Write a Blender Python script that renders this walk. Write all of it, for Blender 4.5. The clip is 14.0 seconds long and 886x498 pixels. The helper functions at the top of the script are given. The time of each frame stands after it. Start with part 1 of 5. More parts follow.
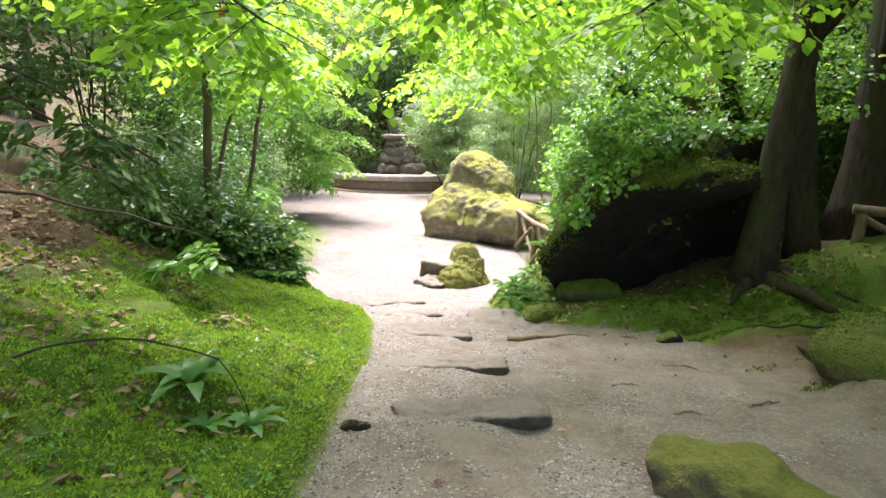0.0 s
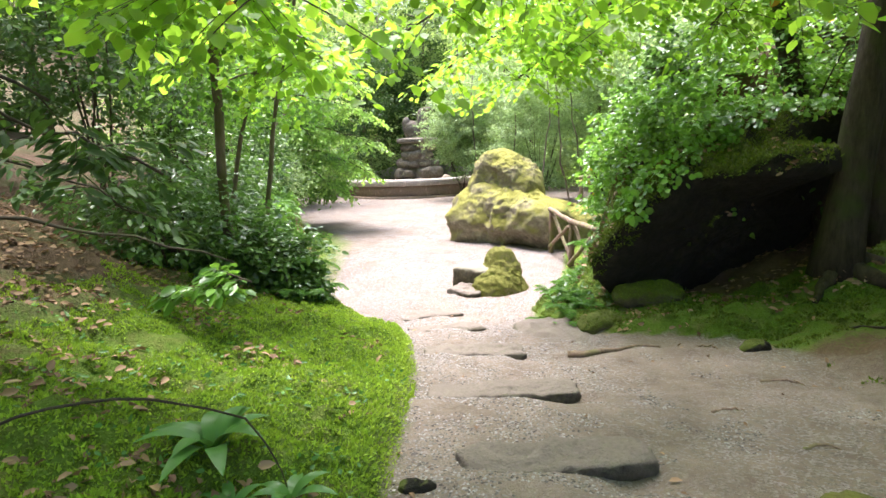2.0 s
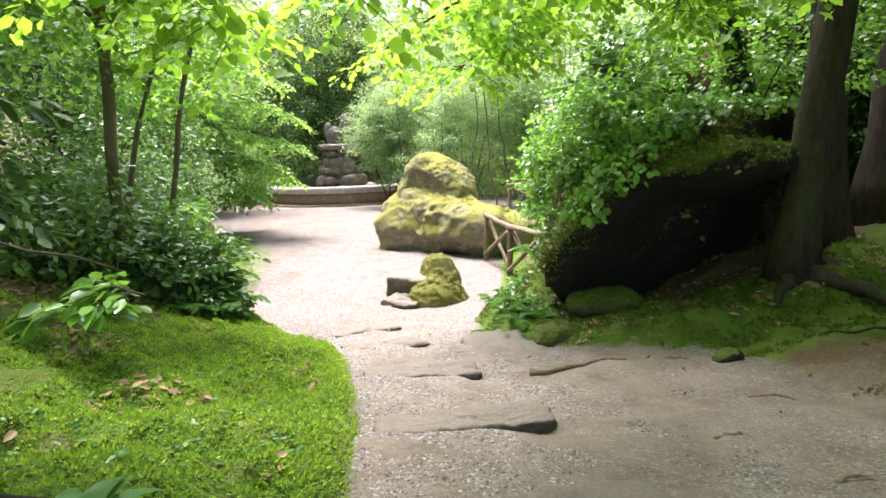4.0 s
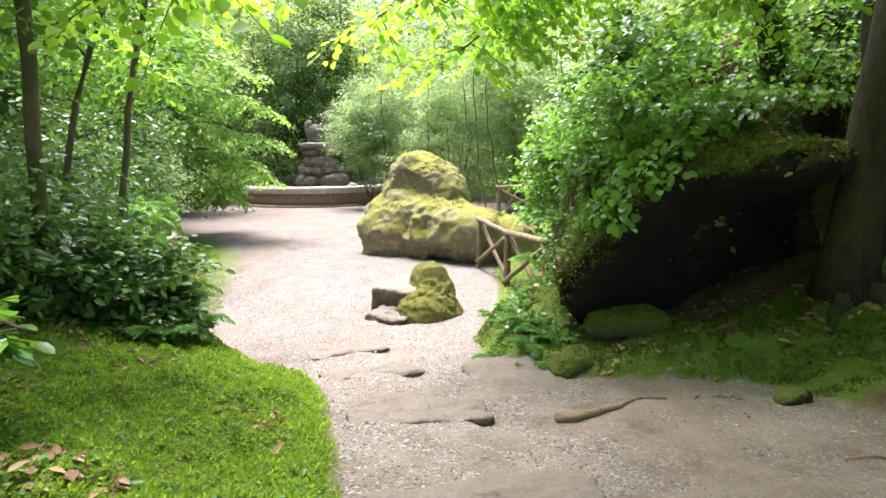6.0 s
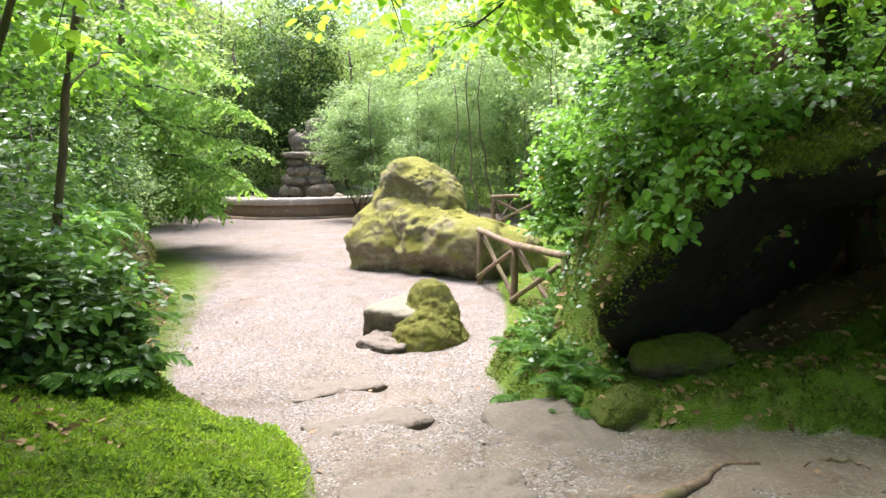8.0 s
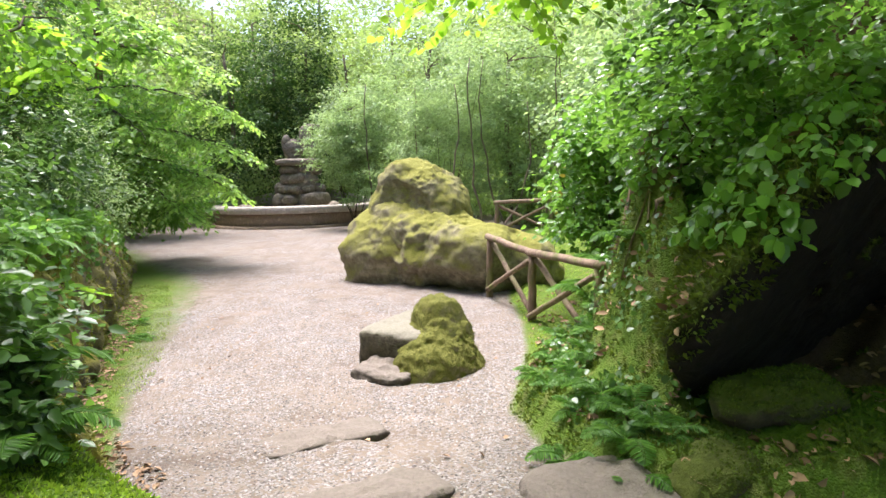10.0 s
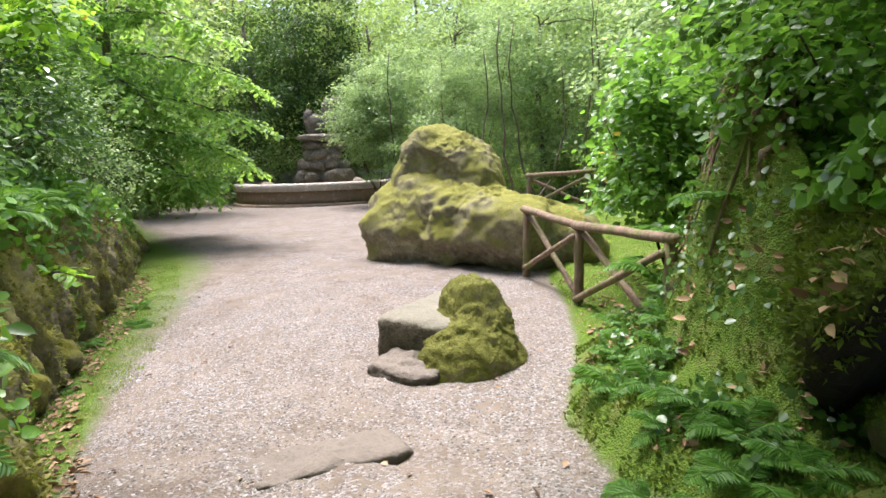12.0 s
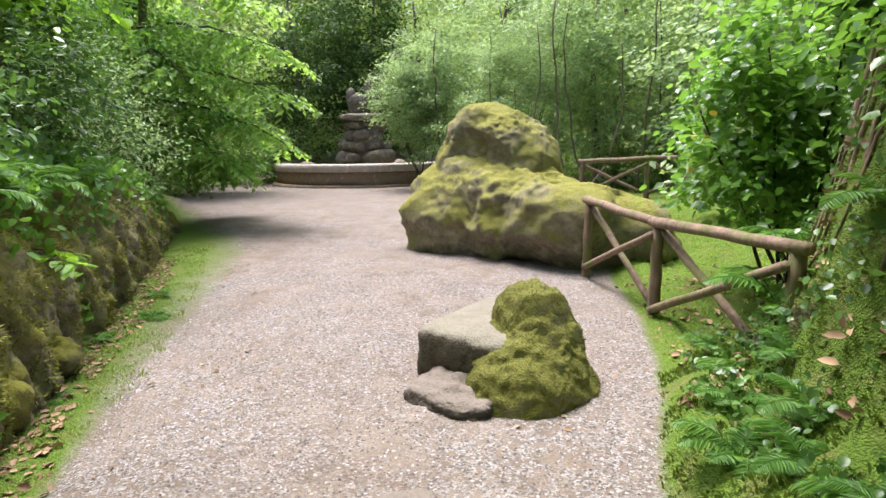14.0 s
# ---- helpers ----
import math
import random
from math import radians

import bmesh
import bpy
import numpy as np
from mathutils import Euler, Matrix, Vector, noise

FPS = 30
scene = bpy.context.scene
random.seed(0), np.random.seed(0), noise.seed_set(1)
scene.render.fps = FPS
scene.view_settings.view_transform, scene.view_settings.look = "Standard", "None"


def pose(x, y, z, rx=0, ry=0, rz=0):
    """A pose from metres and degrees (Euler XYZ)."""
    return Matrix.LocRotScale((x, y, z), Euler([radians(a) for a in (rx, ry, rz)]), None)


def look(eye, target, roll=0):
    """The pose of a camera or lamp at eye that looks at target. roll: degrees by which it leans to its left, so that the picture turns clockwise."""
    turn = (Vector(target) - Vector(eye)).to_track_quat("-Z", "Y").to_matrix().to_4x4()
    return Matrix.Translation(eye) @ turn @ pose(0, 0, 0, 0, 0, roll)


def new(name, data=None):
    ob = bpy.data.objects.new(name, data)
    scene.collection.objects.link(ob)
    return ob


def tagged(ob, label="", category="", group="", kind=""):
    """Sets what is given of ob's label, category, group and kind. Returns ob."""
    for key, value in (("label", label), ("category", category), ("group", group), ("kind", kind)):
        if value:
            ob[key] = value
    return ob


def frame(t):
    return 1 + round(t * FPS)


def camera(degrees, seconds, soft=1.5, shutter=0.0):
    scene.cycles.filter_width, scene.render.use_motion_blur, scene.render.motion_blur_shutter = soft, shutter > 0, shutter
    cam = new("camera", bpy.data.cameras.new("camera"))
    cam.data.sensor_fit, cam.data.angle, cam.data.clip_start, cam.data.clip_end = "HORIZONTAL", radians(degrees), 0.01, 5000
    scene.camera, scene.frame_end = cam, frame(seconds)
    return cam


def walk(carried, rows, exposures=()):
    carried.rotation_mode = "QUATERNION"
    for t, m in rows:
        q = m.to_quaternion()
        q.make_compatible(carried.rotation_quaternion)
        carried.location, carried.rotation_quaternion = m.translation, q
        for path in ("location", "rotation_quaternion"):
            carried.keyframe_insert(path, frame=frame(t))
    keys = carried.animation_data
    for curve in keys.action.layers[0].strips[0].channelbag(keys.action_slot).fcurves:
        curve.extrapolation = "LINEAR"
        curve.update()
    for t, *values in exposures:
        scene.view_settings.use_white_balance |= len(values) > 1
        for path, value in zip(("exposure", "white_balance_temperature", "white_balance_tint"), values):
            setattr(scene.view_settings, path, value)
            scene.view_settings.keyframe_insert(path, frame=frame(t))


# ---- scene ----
cam = camera(74.5, 14.0)
PATH = [
    (0, (0.188, 0.028, 2.243), (0.142, 1.996, 1.892), 0.9),
    (0.5, (0.098, 0.167, 2.224), (-0.01, 2.135, 1.888), -0.5),
    (1, (0.007, 0.333, 2.208), (-0.121, 2.3, 1.87), -1.5),
    (1.5, (-0.045, 0.519, 2.189), (-0.176, 2.487, 1.857), -2.3),
    (2, (-0.079, 0.682, 2.177), (-0.184, 2.651, 1.837), -2.3),
    (2.5, (-0.144, 0.825, 2.123), (-0.173, 2.794, 1.775), -2.4),
    (3, (-0.247, 0.994, 2.085), (-0.174, 2.965, 1.755), -3.3),
    (3.5, (-0.294, 1.147, 2.042), (-0.17, 3.12, 1.738), -2.4),
    (4, (-0.276, 1.378, 2.011), (-0.112, 3.346, 1.699), -1.5),
    (6.5, (-0.379, 2.519, 1.918), (-0.147, 4.482, 1.616), -0.6),
    (7, (-0.398, 2.771, 1.883), (-0.165, 4.736, 1.59), -0.5),
    (7.5, (-0.401, 3.005, 1.871), (-0.148, 4.97, 1.596), -0.5),
    (8, (-0.424, 3.253, 1.843), (-0.144, 5.215, 1.577), -0.7),
    (10.5, (-0.38, 4.48, 1.71), (-0.09, 6.445, 1.478), -1.3),
    (11, (-0.282, 4.697, 1.696), (0.0, 6.663, 1.467), -0.6),
    (11.5, (-0.26, 4.882, 1.612), (-0.015, 6.849, 1.348), -1.0),
    (12, (-0.325, 5.136, 1.558), (-0.129, 7.103, 1.253), -2.0),
    (12.5, (-0.342, 5.353, 1.558), (-0.199, 7.32, 1.228), -2.1),
    (13, (-0.311, 5.568, 1.57), (-0.208, 7.537, 1.234), -1.1),
    (13.5, (-0.329, 5.793, 1.546), (-0.248, 7.762, 1.204), -0.9),
    (14, (-0.354, 5.969, 1.534), (-0.294, 7.936, 1.177), -0.8),
]
EXPOSURES = [(t, stops + 0.12, 6200, 19.0 - 0.25 * t) for t, stops in ((0.0, 1.62), (3.0, 1.55), (6.5, 1.42), (8.0, 1.30), (10.5, 1.06), (12.5, 0.90), (14.0, 0.84))]
walk(cam, [(t, look(eye, target, roll)) for t, eye, target, roll in PATH], EXPOSURES)

# ---- light: a bright overcast sky over the open plaza ----
world = bpy.data.worlds.new("sky")
scene.world = world
world.use_nodes = True
wn = world.node_tree
sky = wn.nodes.new("ShaderNodeTexSky")
sky.sky_type = "NISHITA"
sky.sun_disc = False
SUN_UP, SUN_TURN = radians(70), radians(-25)
sky.sun_elevation, sky.sun_rotation = SUN_UP, SUN_TURN
sky.dust_density = 4.0
wn.nodes["Background"].inputs["Strength"].default_value = 0.17
wn.links.new(sky.outputs[0], wn.nodes["Background"].inputs["Color"])
sun = new("sun", bpy.data.lights.new("sun", "SUN"))
sun.data.energy, sun.data.angle, sun.data.color = 4.9, radians(35), (1.0, 0.98, 0.94)
sun_way = Vector((math.sin(SUN_TURN) * math.cos(SUN_UP), math.cos(SUN_TURN) * math.cos(SUN_UP), math.sin(SUN_UP)))
sun.matrix_world = look(sun_way * 40, (0, 0, 0))


# ---- materials ----
def material(name):
    m = bpy.data.materials.new(name)
    m.use_nodes = True
    m.node_tree.nodes.clear()
    out = m.node_tree.nodes.new("ShaderNodeOutputMaterial")
    return m, m.node_tree, out


def node(tree, kind, links=None, **values):
    n = tree.nodes.new("ShaderNode" + kind)
    for key, value in values.items():
        if key == "operation":
            n.operation = value
        elif key == "blend":
            n.blend_type = value
        elif key == "feature":
            n.feature = value
    for key, value in (links or {}).items():
        if hasattr(value, "is_linked"):
            tree.links.new(value, n.inputs[key])
        else:
            n.inputs[key].default_value = value
    return n


def ramp(tree, fac, stops):
    n = tree.nodes.new("ShaderNodeValToRGB")
    tree.links.new(fac, n.inputs[0])
    els = n.color_ramp.elements
    while len(els) < len(stops):
        els.new(0.5)
    for e, (p, c) in zip(els, stops):
        e.position = p
        e.color = (c, c, c, 1) if not isinstance(c, tuple) else (*c, 1)
    return n.outputs[0]


def mix(tree, fac, a, b, blend="MIX"):
    n = tree.nodes.new("ShaderNodeMix")
    n.data_type, n.blend_type = "RGBA", blend
    for i, v in ((0, fac), (6, a), (7, b)):
        if hasattr(v, "is_linked"):
            tree.links.new(v, n.inputs[i])
        elif isinstance(v, tuple):
            n.inputs[i].default_value = (*v, 1)
        else:
            n.inputs[i].default_value = v
    return n.outputs[2]


def noise_tex(tree, coord, scale, detail=6.0, rough=0.6):
    return node(tree, "TexNoise", {"Vector": coord, "Scale": scale, "Detail": detail, "Roughness": rough}).outputs[0]


def surface(name, build, rough=0.9, spec=0.25):
    """A rough surface; build(tree, coord) gives its colour and its relief (socket, strength, distance)."""
    m, tree, out = material(name)
    coord = node(tree, "NewGeometry").outputs["Position"]
    colour, relief = build(tree, coord)
    b = node(tree, "BsdfPrincipled", {"Roughness": rough, "Specular IOR Level": spec})
    if hasattr(colour, "is_linked"):
        tree.links.new(colour, b.inputs["Base Color"])
    else:
        b.inputs["Base Color"].default_value = (*colour, 1)
    if relief:
        bump = node(tree, "Bump", {"Height": relief[0], "Strength": relief[1], "Distance": relief[2]})
        tree.links.new(bump.outputs[0], b.inputs["Normal"])
    tree.links.new(b.outputs[0], out.inputs[0])
    return m


def rock_surface(name, stone_a, stone_b, moss_a, moss_b, moss_from=0.35, moss_to=0.6, up=0.5, rough=0.92, way=(0, 0, 1)):
    def build(tree, co):
        big = noise_tex(tree, co, 1.7, 8, 0.65)
        fine = noise_tex(tree, co, 14, 8, 0.7)
        pits = node(tree, "TexVoronoi", {"Vector": co, "Scale": 9.0}).outputs["Distance"]
        stone = mix(tree, ramp(tree, fine, [(0.3, 0.0), (0.7, 1.0)]), stone_a, stone_b)
        stone = mix(tree, ramp(tree, noise_tex(tree, co, 5, 6), [(0.55, 0.0), (0.7, 0.6)]), stone, tuple(min(1, c * 1.7) for c in stone_b))
        moss = mix(tree, noise_tex(tree, co, 40, 4), moss_a, moss_b)
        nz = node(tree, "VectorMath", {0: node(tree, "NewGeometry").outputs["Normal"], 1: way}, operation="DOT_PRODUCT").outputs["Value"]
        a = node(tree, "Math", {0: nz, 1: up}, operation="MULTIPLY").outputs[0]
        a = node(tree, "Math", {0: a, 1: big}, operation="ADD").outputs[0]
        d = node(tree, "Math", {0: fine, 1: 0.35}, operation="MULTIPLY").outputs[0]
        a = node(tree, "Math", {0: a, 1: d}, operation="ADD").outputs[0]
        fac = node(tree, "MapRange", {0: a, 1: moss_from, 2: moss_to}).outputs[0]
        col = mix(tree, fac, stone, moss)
        h = node(tree, "Math", {0: fine, 1: noise_tex(tree, co, 60, 4)}, operation="ADD").outputs[0]
        h = node(tree, "Math", {0: h, 1: pits}, operation="ADD").outputs[0]
        return col, (h, 0.7, 0.025)
    return surface(name, build, rough)


def leaf_material(name, dark, light, glow, gloss=0.45, through_it=0.45, odd=None, shine=0.3):
    """A thin leaf: coat, body and light that passes through it."""
    m, tree, out = material(name)
    rnd = node(tree, "NewGeometry").outputs["Random Per Island"]
    stops = [(0.0, dark), (0.7, light), (1.0, tuple(min(1, c * 1.25) for c in light))]
    col = ramp(tree, rnd, stops)
    thru = mix(tree, rnd, tuple(c * 0.8 for c in glow), glow)
    if odd:
        pick = node(tree, "Math", {0: rnd, 1: 0.998}, operation="GREATER_THAN").outputs[0]
        col = mix(tree, pick, col, odd)
        thru = mix(tree, pick, thru, odd)
    b = node(tree, "BsdfPrincipled", {"Base Color": col, "Roughness": gloss, "Specular IOR Level": shine})
    t = node(tree, "BsdfTranslucent", {"Color": thru})
    s = node(tree, "MixShader", {0: through_it, 1: b.outputs[0], 2: t.outputs[0]})
    tree.links.new(s.outputs[0], out.inputs[0])
    return m


def build_ground(tree, co):
    mask = node(tree, "SeparateColor", {0: tree_attr(tree, "cover")})
    path, moss, litter = mask.outputs[0], mask.outputs[1], mask.outputs[2]
    ragged = noise_tex(tree, co, 6, 8, 0.7)
    cell = node(tree, "TexVoronoi", {"Vector": co, "Scale": 85.0})
    chip = node(tree, "SeparateColor", {0: cell.outputs["Color"]}).outputs[0]
    cell2 = node(tree, "TexVoronoi", {"Vector": co, "Scale": 37.0})
    chip2 = node(tree, "SeparateColor", {0: cell2.outputs["Color"]}).outputs[1]
    broad = noise_tex(tree, co, 0.9, 5)
    dirt = mix(tree, ramp(tree, noise_tex(tree, co, 3, 8), [(0.3, 0.0), (0.7, 1.0)]), (0.15, 0.112, 0.085), (0.255, 0.205, 0.163))
    stones = ramp(tree, chip, [(0.0, (0.085, 0.072, 0.066)), (0.45, (0.205, 0.182, 0.168)), (1.0, (0.40, 0.372, 0.352))])
    pick = ramp(tree, chip2, [(0.3, 0.0), (0.5, 1.0)])
    along = node(tree, "SeparateXYZ", {0: co})
    open_part = node(tree, "MapRange", {0: along.outputs[1], 1: 5.0, 2: 9.0, 3: 0.5, 4: 1.0}).outputs[0]
    patch = ramp(tree, broad, [(0.38, 0.25), (0.6, 0.95)])
    patch = node(tree, "Math", {0: patch, 1: open_part}, operation="MULTIPLY").outputs[0]
    gravel = mix(tree, node(tree, "Math", {0: pick, 1: patch}, operation="MULTIPLY").outputs[0], dirt, stones)
    mcol = mix(tree, noise_tex(tree, co, 45, 5), (0.045, 0.085, 0.012), (0.155, 0.235, 0.03))
    mcol = mix(tree, ramp(tree, noise_tex(tree, co, 4.5, 6), [(0.5, 0.0), (0.68, 0.75)]), mcol, (0.16, 0.15, 0.05))
    soil = mix(tree, noise_tex(tree, co, 25, 6), (0.06, 0.04, 0.026), (0.2, 0.135, 0.085))

    fray = mix(tree, 0.5, ragged, noise_tex(tree, co, 38, 6, 0.75))

    def edged(f, width=0.5, soft=0.14):
        a = node(tree, "Math", {0: fray, 1: -0.5}, operation="ADD").outputs[0]
        a = node(tree, "Math", {0: a, 1: width}, operation="MULTIPLY").outputs[0]
        a = node(tree, "Math", {0: a, 1: f}, operation="ADD").outputs[0]
        return ramp(tree, a, [(0.5 - soft, 0.0), (0.5 + soft, 1.0)])
    col = mix(tree, edged(litter), mix(tree, ragged, (0.05, 0.07, 0.02), (0.12, 0.10, 0.05)), soil)
    col = mix(tree, edged(moss, 1.3), col, mcol)
    col = mix(tree, edged(path, 1.7, 0.34), col, gravel)
    grain = node(tree, "Math", {0: cell.outputs["Distance"], 1: noise_tex(tree, co, 90, 4)}, operation="ADD").outputs[0]
    lumps = node(tree, "Math", {0: noise_tex(tree, co, 28, 5), 1: moss}, operation="MULTIPLY").outputs[0]
    lumps = node(tree, "Math", {0: lumps, 1: 2.0}, operation="MULTIPLY").outputs[0]
    grain = node(tree, "Math", {0: grain, 1: lumps}, operation="ADD").outputs[0]
    return col, (grain, 0.85, 0.016)


def tree_attr(tree, name):
    n = tree.nodes.new("ShaderNodeAttribute")
    n.attribute_name = name
    return n.outputs["Color"]


def bark_build(a, b, green):
    def build(tree, co):
        st = node(tree, "Mapping", {0: co, "Scale": (1, 1, 0.22)}).outputs[0]
        n = noise_tex(tree, st, 22, 8, 0.7)
        col = mix(tree, ramp(tree, n, [(0.3, 0.0), (0.7, 1.0)]), a, b)
        col = mix(tree, ramp(tree, noise_tex(tree, co, 2.6, 6), [(0.5, 0.0), (0.66, 0.8)]), col, green)
        return col, (n, 0.8, 0.02)
    return build


M_GROUND = surface("ground_cover", build_ground, 0.95, 0.15)
M_ROCK = rock_surface("mossy_tuff", (0.13, 0.11, 0.07), (0.31, 0.27, 0.19), (0.10, 0.10, 0.018), (0.30, 0.285, 0.06), 0.62, 0.90, 0.30)
M_SROCK = rock_surface("moss_clad_tuff", (0.14, 0.115, 0.07), (0.3, 0.25, 0.17), (0.06, 0.062, 0.012), (0.19, 0.185, 0.035), 0.58, 0.8, 0.3)
# Stone set near black: the boulder's deep shade is put into its base colour.
M_DARKROCK = rock_surface("shade_dark_tuff", (0.011, 0.0105, 0.0075), (0.032, 0.026, 0.018), (0.035, 0.05, 0.009), (0.11, 0.13, 0.02), 0.88, 1.06, 0.55, 0.92, (-0.8, 0.0, 0.6))
M_MOSSROCK = rock_surface("moss_covered_stone", (0.06, 0.05, 0.03), (0.14, 0.115, 0.07), (0.04, 0.05, 0.01), (0.12, 0.14, 0.022), 0.52, 0.78, 0.35)
M_CHESTNUT = leaf_material("layered_bright_leaf", (0.06, 0.14, 0.025), (0.28, 0.46, 0.09), (0.48, 0.74, 0.13), 0.4, 0.48)
# Pale dust goes in as moss; dark sides put shade in the stone colour.
M_STEP = rock_surface("carved_step_stone_shade_sides", (0.04, 0.034, 0.022), (0.12, 0.1, 0.066), (0.15, 0.135, 0.098), (0.27, 0.245, 0.19), 0.98, 1.25, 0.8)
M_BROWNSTONE = rock_surface("olive_brown_stone", (0.075, 0.062, 0.038), (0.17, 0.14, 0.09), (0.06, 0.066, 0.012), (0.16, 0.16, 0.03), 0.7, 1.0, 0.4)
M_BANK = rock_surface("mossy_bank_face", (0.06, 0.048, 0.032), (0.24, 0.2, 0.145), (0.11, 0.105, 0.015), (0.3, 0.28, 0.045), 0.60, 0.86, 0.15)
# Dirt colour on upward faces; the sides' shade is in the stone colour.
M_SLAB = rock_surface("worn_step_stone_shade_sides", (0.04, 0.033, 0.026), (0.12, 0.10, 0.078), (0.13, 0.104, 0.083), (0.235, 0.198, 0.166), 1.05, 1.3, 0.8)
M_GREY = rock_surface("grey_fountain_stone", (0.10, 0.082, 0.062), (0.27, 0.228, 0.18), (0.1, 0.11, 0.05), (0.18, 0.18, 0.09), 1.0, 1.4, 0.3)
M_RIM = rock_surface("pale_worn_coping", (0.34, 0.3, 0.26), (0.5, 0.44, 0.39), (0.2, 0.18, 0.1), (0.3, 0.26, 0.15), 1.2, 1.6, 0.1)
M_PLASTER = rock_surface("stained_basin_wall", (0.2, 0.145, 0.1), (0.3, 0.22, 0.155), (0.1, 0.085, 0.05), (0.16, 0.13, 0.08), 0.95, 1.3, 0.1)
M_POLE = surface("weathered_chestnut_pole", bark_build((0.11, 0.075, 0.05), (0.3, 0.21, 0.15), (0.12, 0.15, 0.03)), 0.85)
M_BARK = surface("smooth_dark_bark", bark_build((0.08, 0.062, 0.046), (0.2, 0.155, 0.115), (0.09, 0.1, 0.035)), 0.9)
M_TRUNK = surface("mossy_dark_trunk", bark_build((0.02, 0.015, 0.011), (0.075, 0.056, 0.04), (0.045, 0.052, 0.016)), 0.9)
M_TWIG = surface("dark_twig", bark_build((0.03, 0.022, 0.016), (0.08, 0.06, 0.04), (0.05, 0.05, 0.02)), 0.8)
M_BEECH = leaf_material("fresh_broad_leaf", (0.07, 0.155, 0.018), (0.165, 0.315, 0.03), (0.42, 0.71, 0.05), 0.5, 0.55, (0.5, 0.28, 0.03))
M_LEAF = leaf_material("woodland_leaf", (0.05, 0.10, 0.026), (0.235, 0.36, 0.10), (0.46, 0.62, 0.15), 0.45, 0.43)
M_SILVER = leaf_material("grey_green_leaf", (0.07, 0.13, 0.05), (0.30, 0.42, 0.18), (0.46, 0.62, 0.22), 0.45, 0.42)
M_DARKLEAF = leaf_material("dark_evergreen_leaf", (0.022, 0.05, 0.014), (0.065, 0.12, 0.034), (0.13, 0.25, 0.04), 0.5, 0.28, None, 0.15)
M_IVY = leaf_material("glossy_ivy_leaf", (0.045, 0.115, 0.018), (0.14, 0.29, 0.04), (0.28, 0.54, 0.06), 0.3, 0.38, (0.5, 0.4, 0.05), 0.5)
M_BRAMBLE = leaf_material("dark_glossy_bramble", (0.028, 0.07, 0.016), (0.10, 0.19, 0.04), (0.17, 0.34, 0.05), 0.32, 0.3, None, 0.45)
M_FERN = leaf_material("fern_frond", (0.035, 0.1, 0.018), (0.1, 0.21, 0.032), (0.2, 0.42, 0.04), 0.5, 0.4)
M_MOSS = leaf_material("moss_tuft", (0.07, 0.145, 0.012), (0.28, 0.42, 0.04), (0.40, 0.57, 0.045), 0.7, 0.40)
M_DEEPMOSS = leaf_material("deep_moss_tuft", (0.04, 0.068, 0.01), (0.125, 0.165, 0.02), (0.165, 0.23, 0.02), 0.7, 0.3)
M_OLIVE = leaf_material("olive_moss_tuft", (0.08, 0.085, 0.015), (0.25, 0.25, 0.045), (0.27, 0.29, 0.045), 0.7, 0.3)
M_DARKMOSS = leaf_material("dark_olive_moss_tuft", (0.045, 0.05, 0.01), (0.15, 0.155, 0.028), (0.16, 0.19, 0.03), 0.7, 0.25)
M_GRASS = leaf_material("grass_blade", (0.10, 0.15, 0.03), (0.27, 0.34, 0.07), (0.32, 0.42, 0.07), 0.5, 0.35)
M_HOSTA = leaf_material("broad_ground_leaf", (0.045, 0.125, 0.03), (0.105, 0.235, 0.05), (0.12, 0.29, 0.045), 0.4, 0.28)
M_LITTER = leaf_material("dry_fallen_leaf", (0.11, 0.06, 0.03), (0.34, 0.22, 0.13), (0.2, 0.12, 0.05), 0.8, 0.1)


def chip_build(tree, co):
    rnd = node(tree, "NewGeometry").outputs["Random Per Island"]
    return ramp(tree, rnd, [(0.0, (0.07, 0.058, 0.05)), (0.5, (0.18, 0.158, 0.142)), (1.0, (0.34, 0.316, 0.297))]), None


M_CHIP = surface("gravel_chip", chip_build, 0.9)

# ---- mesh helpers ----
RNG = np.random.default_rng(7)


def mesh_object(name, verts, faces, mat, parent=None, label="", smooth=False):
    me = bpy.data.meshes.new(name)
    if isinstance(faces, np.ndarray):
        n, k = faces.shape
        me.vertices.add(len(verts))
        me.vertices.foreach_set("co", np.asarray(verts, np.float32).ravel())
        me.loops.add(n * k)
        me.loops.foreach_set("vertex_index", faces.astype(np.int32).ravel())
        me.polygons.add(n)
        me.polygons.foreach_set("loop_start", np.arange(0, n * k, k, dtype=np.int32))
        me.update(calc_edges=True)
    else:
        me.from_pydata([tuple(v) for v in verts], [], faces)
        me.update()
    if smooth:
        me.polygons.foreach_set("use_smooth", np.ones(len(me.polygons), bool))
    me.materials.append(mat)
    ob = new(name, me)
    if parent:
        ob.parent = parent
    if label:
        ob["label"] = label
    return ob


def part(name, bm, mat, parent=None, label="", smooth=True):
    me = bpy.data.meshes.new(name)
    bm.to_mesh(me)
    bm.free()
    if smooth:
        me.polygons.foreach_set("use_smooth", np.ones(len(me.polygons), bool))
    me.materials.append(mat)
    ob = new(name, me)
    if parent:
        ob.parent = parent
    if label:
        ob["label"] = label
    return ob


def thing(name, label, category, group="", kind=""):
    return tagged(new(name), label, category, group, kind)


def step01(x):
    x = np.clip(x, 0, 1)
    return x * x * (3 - 2 * x)


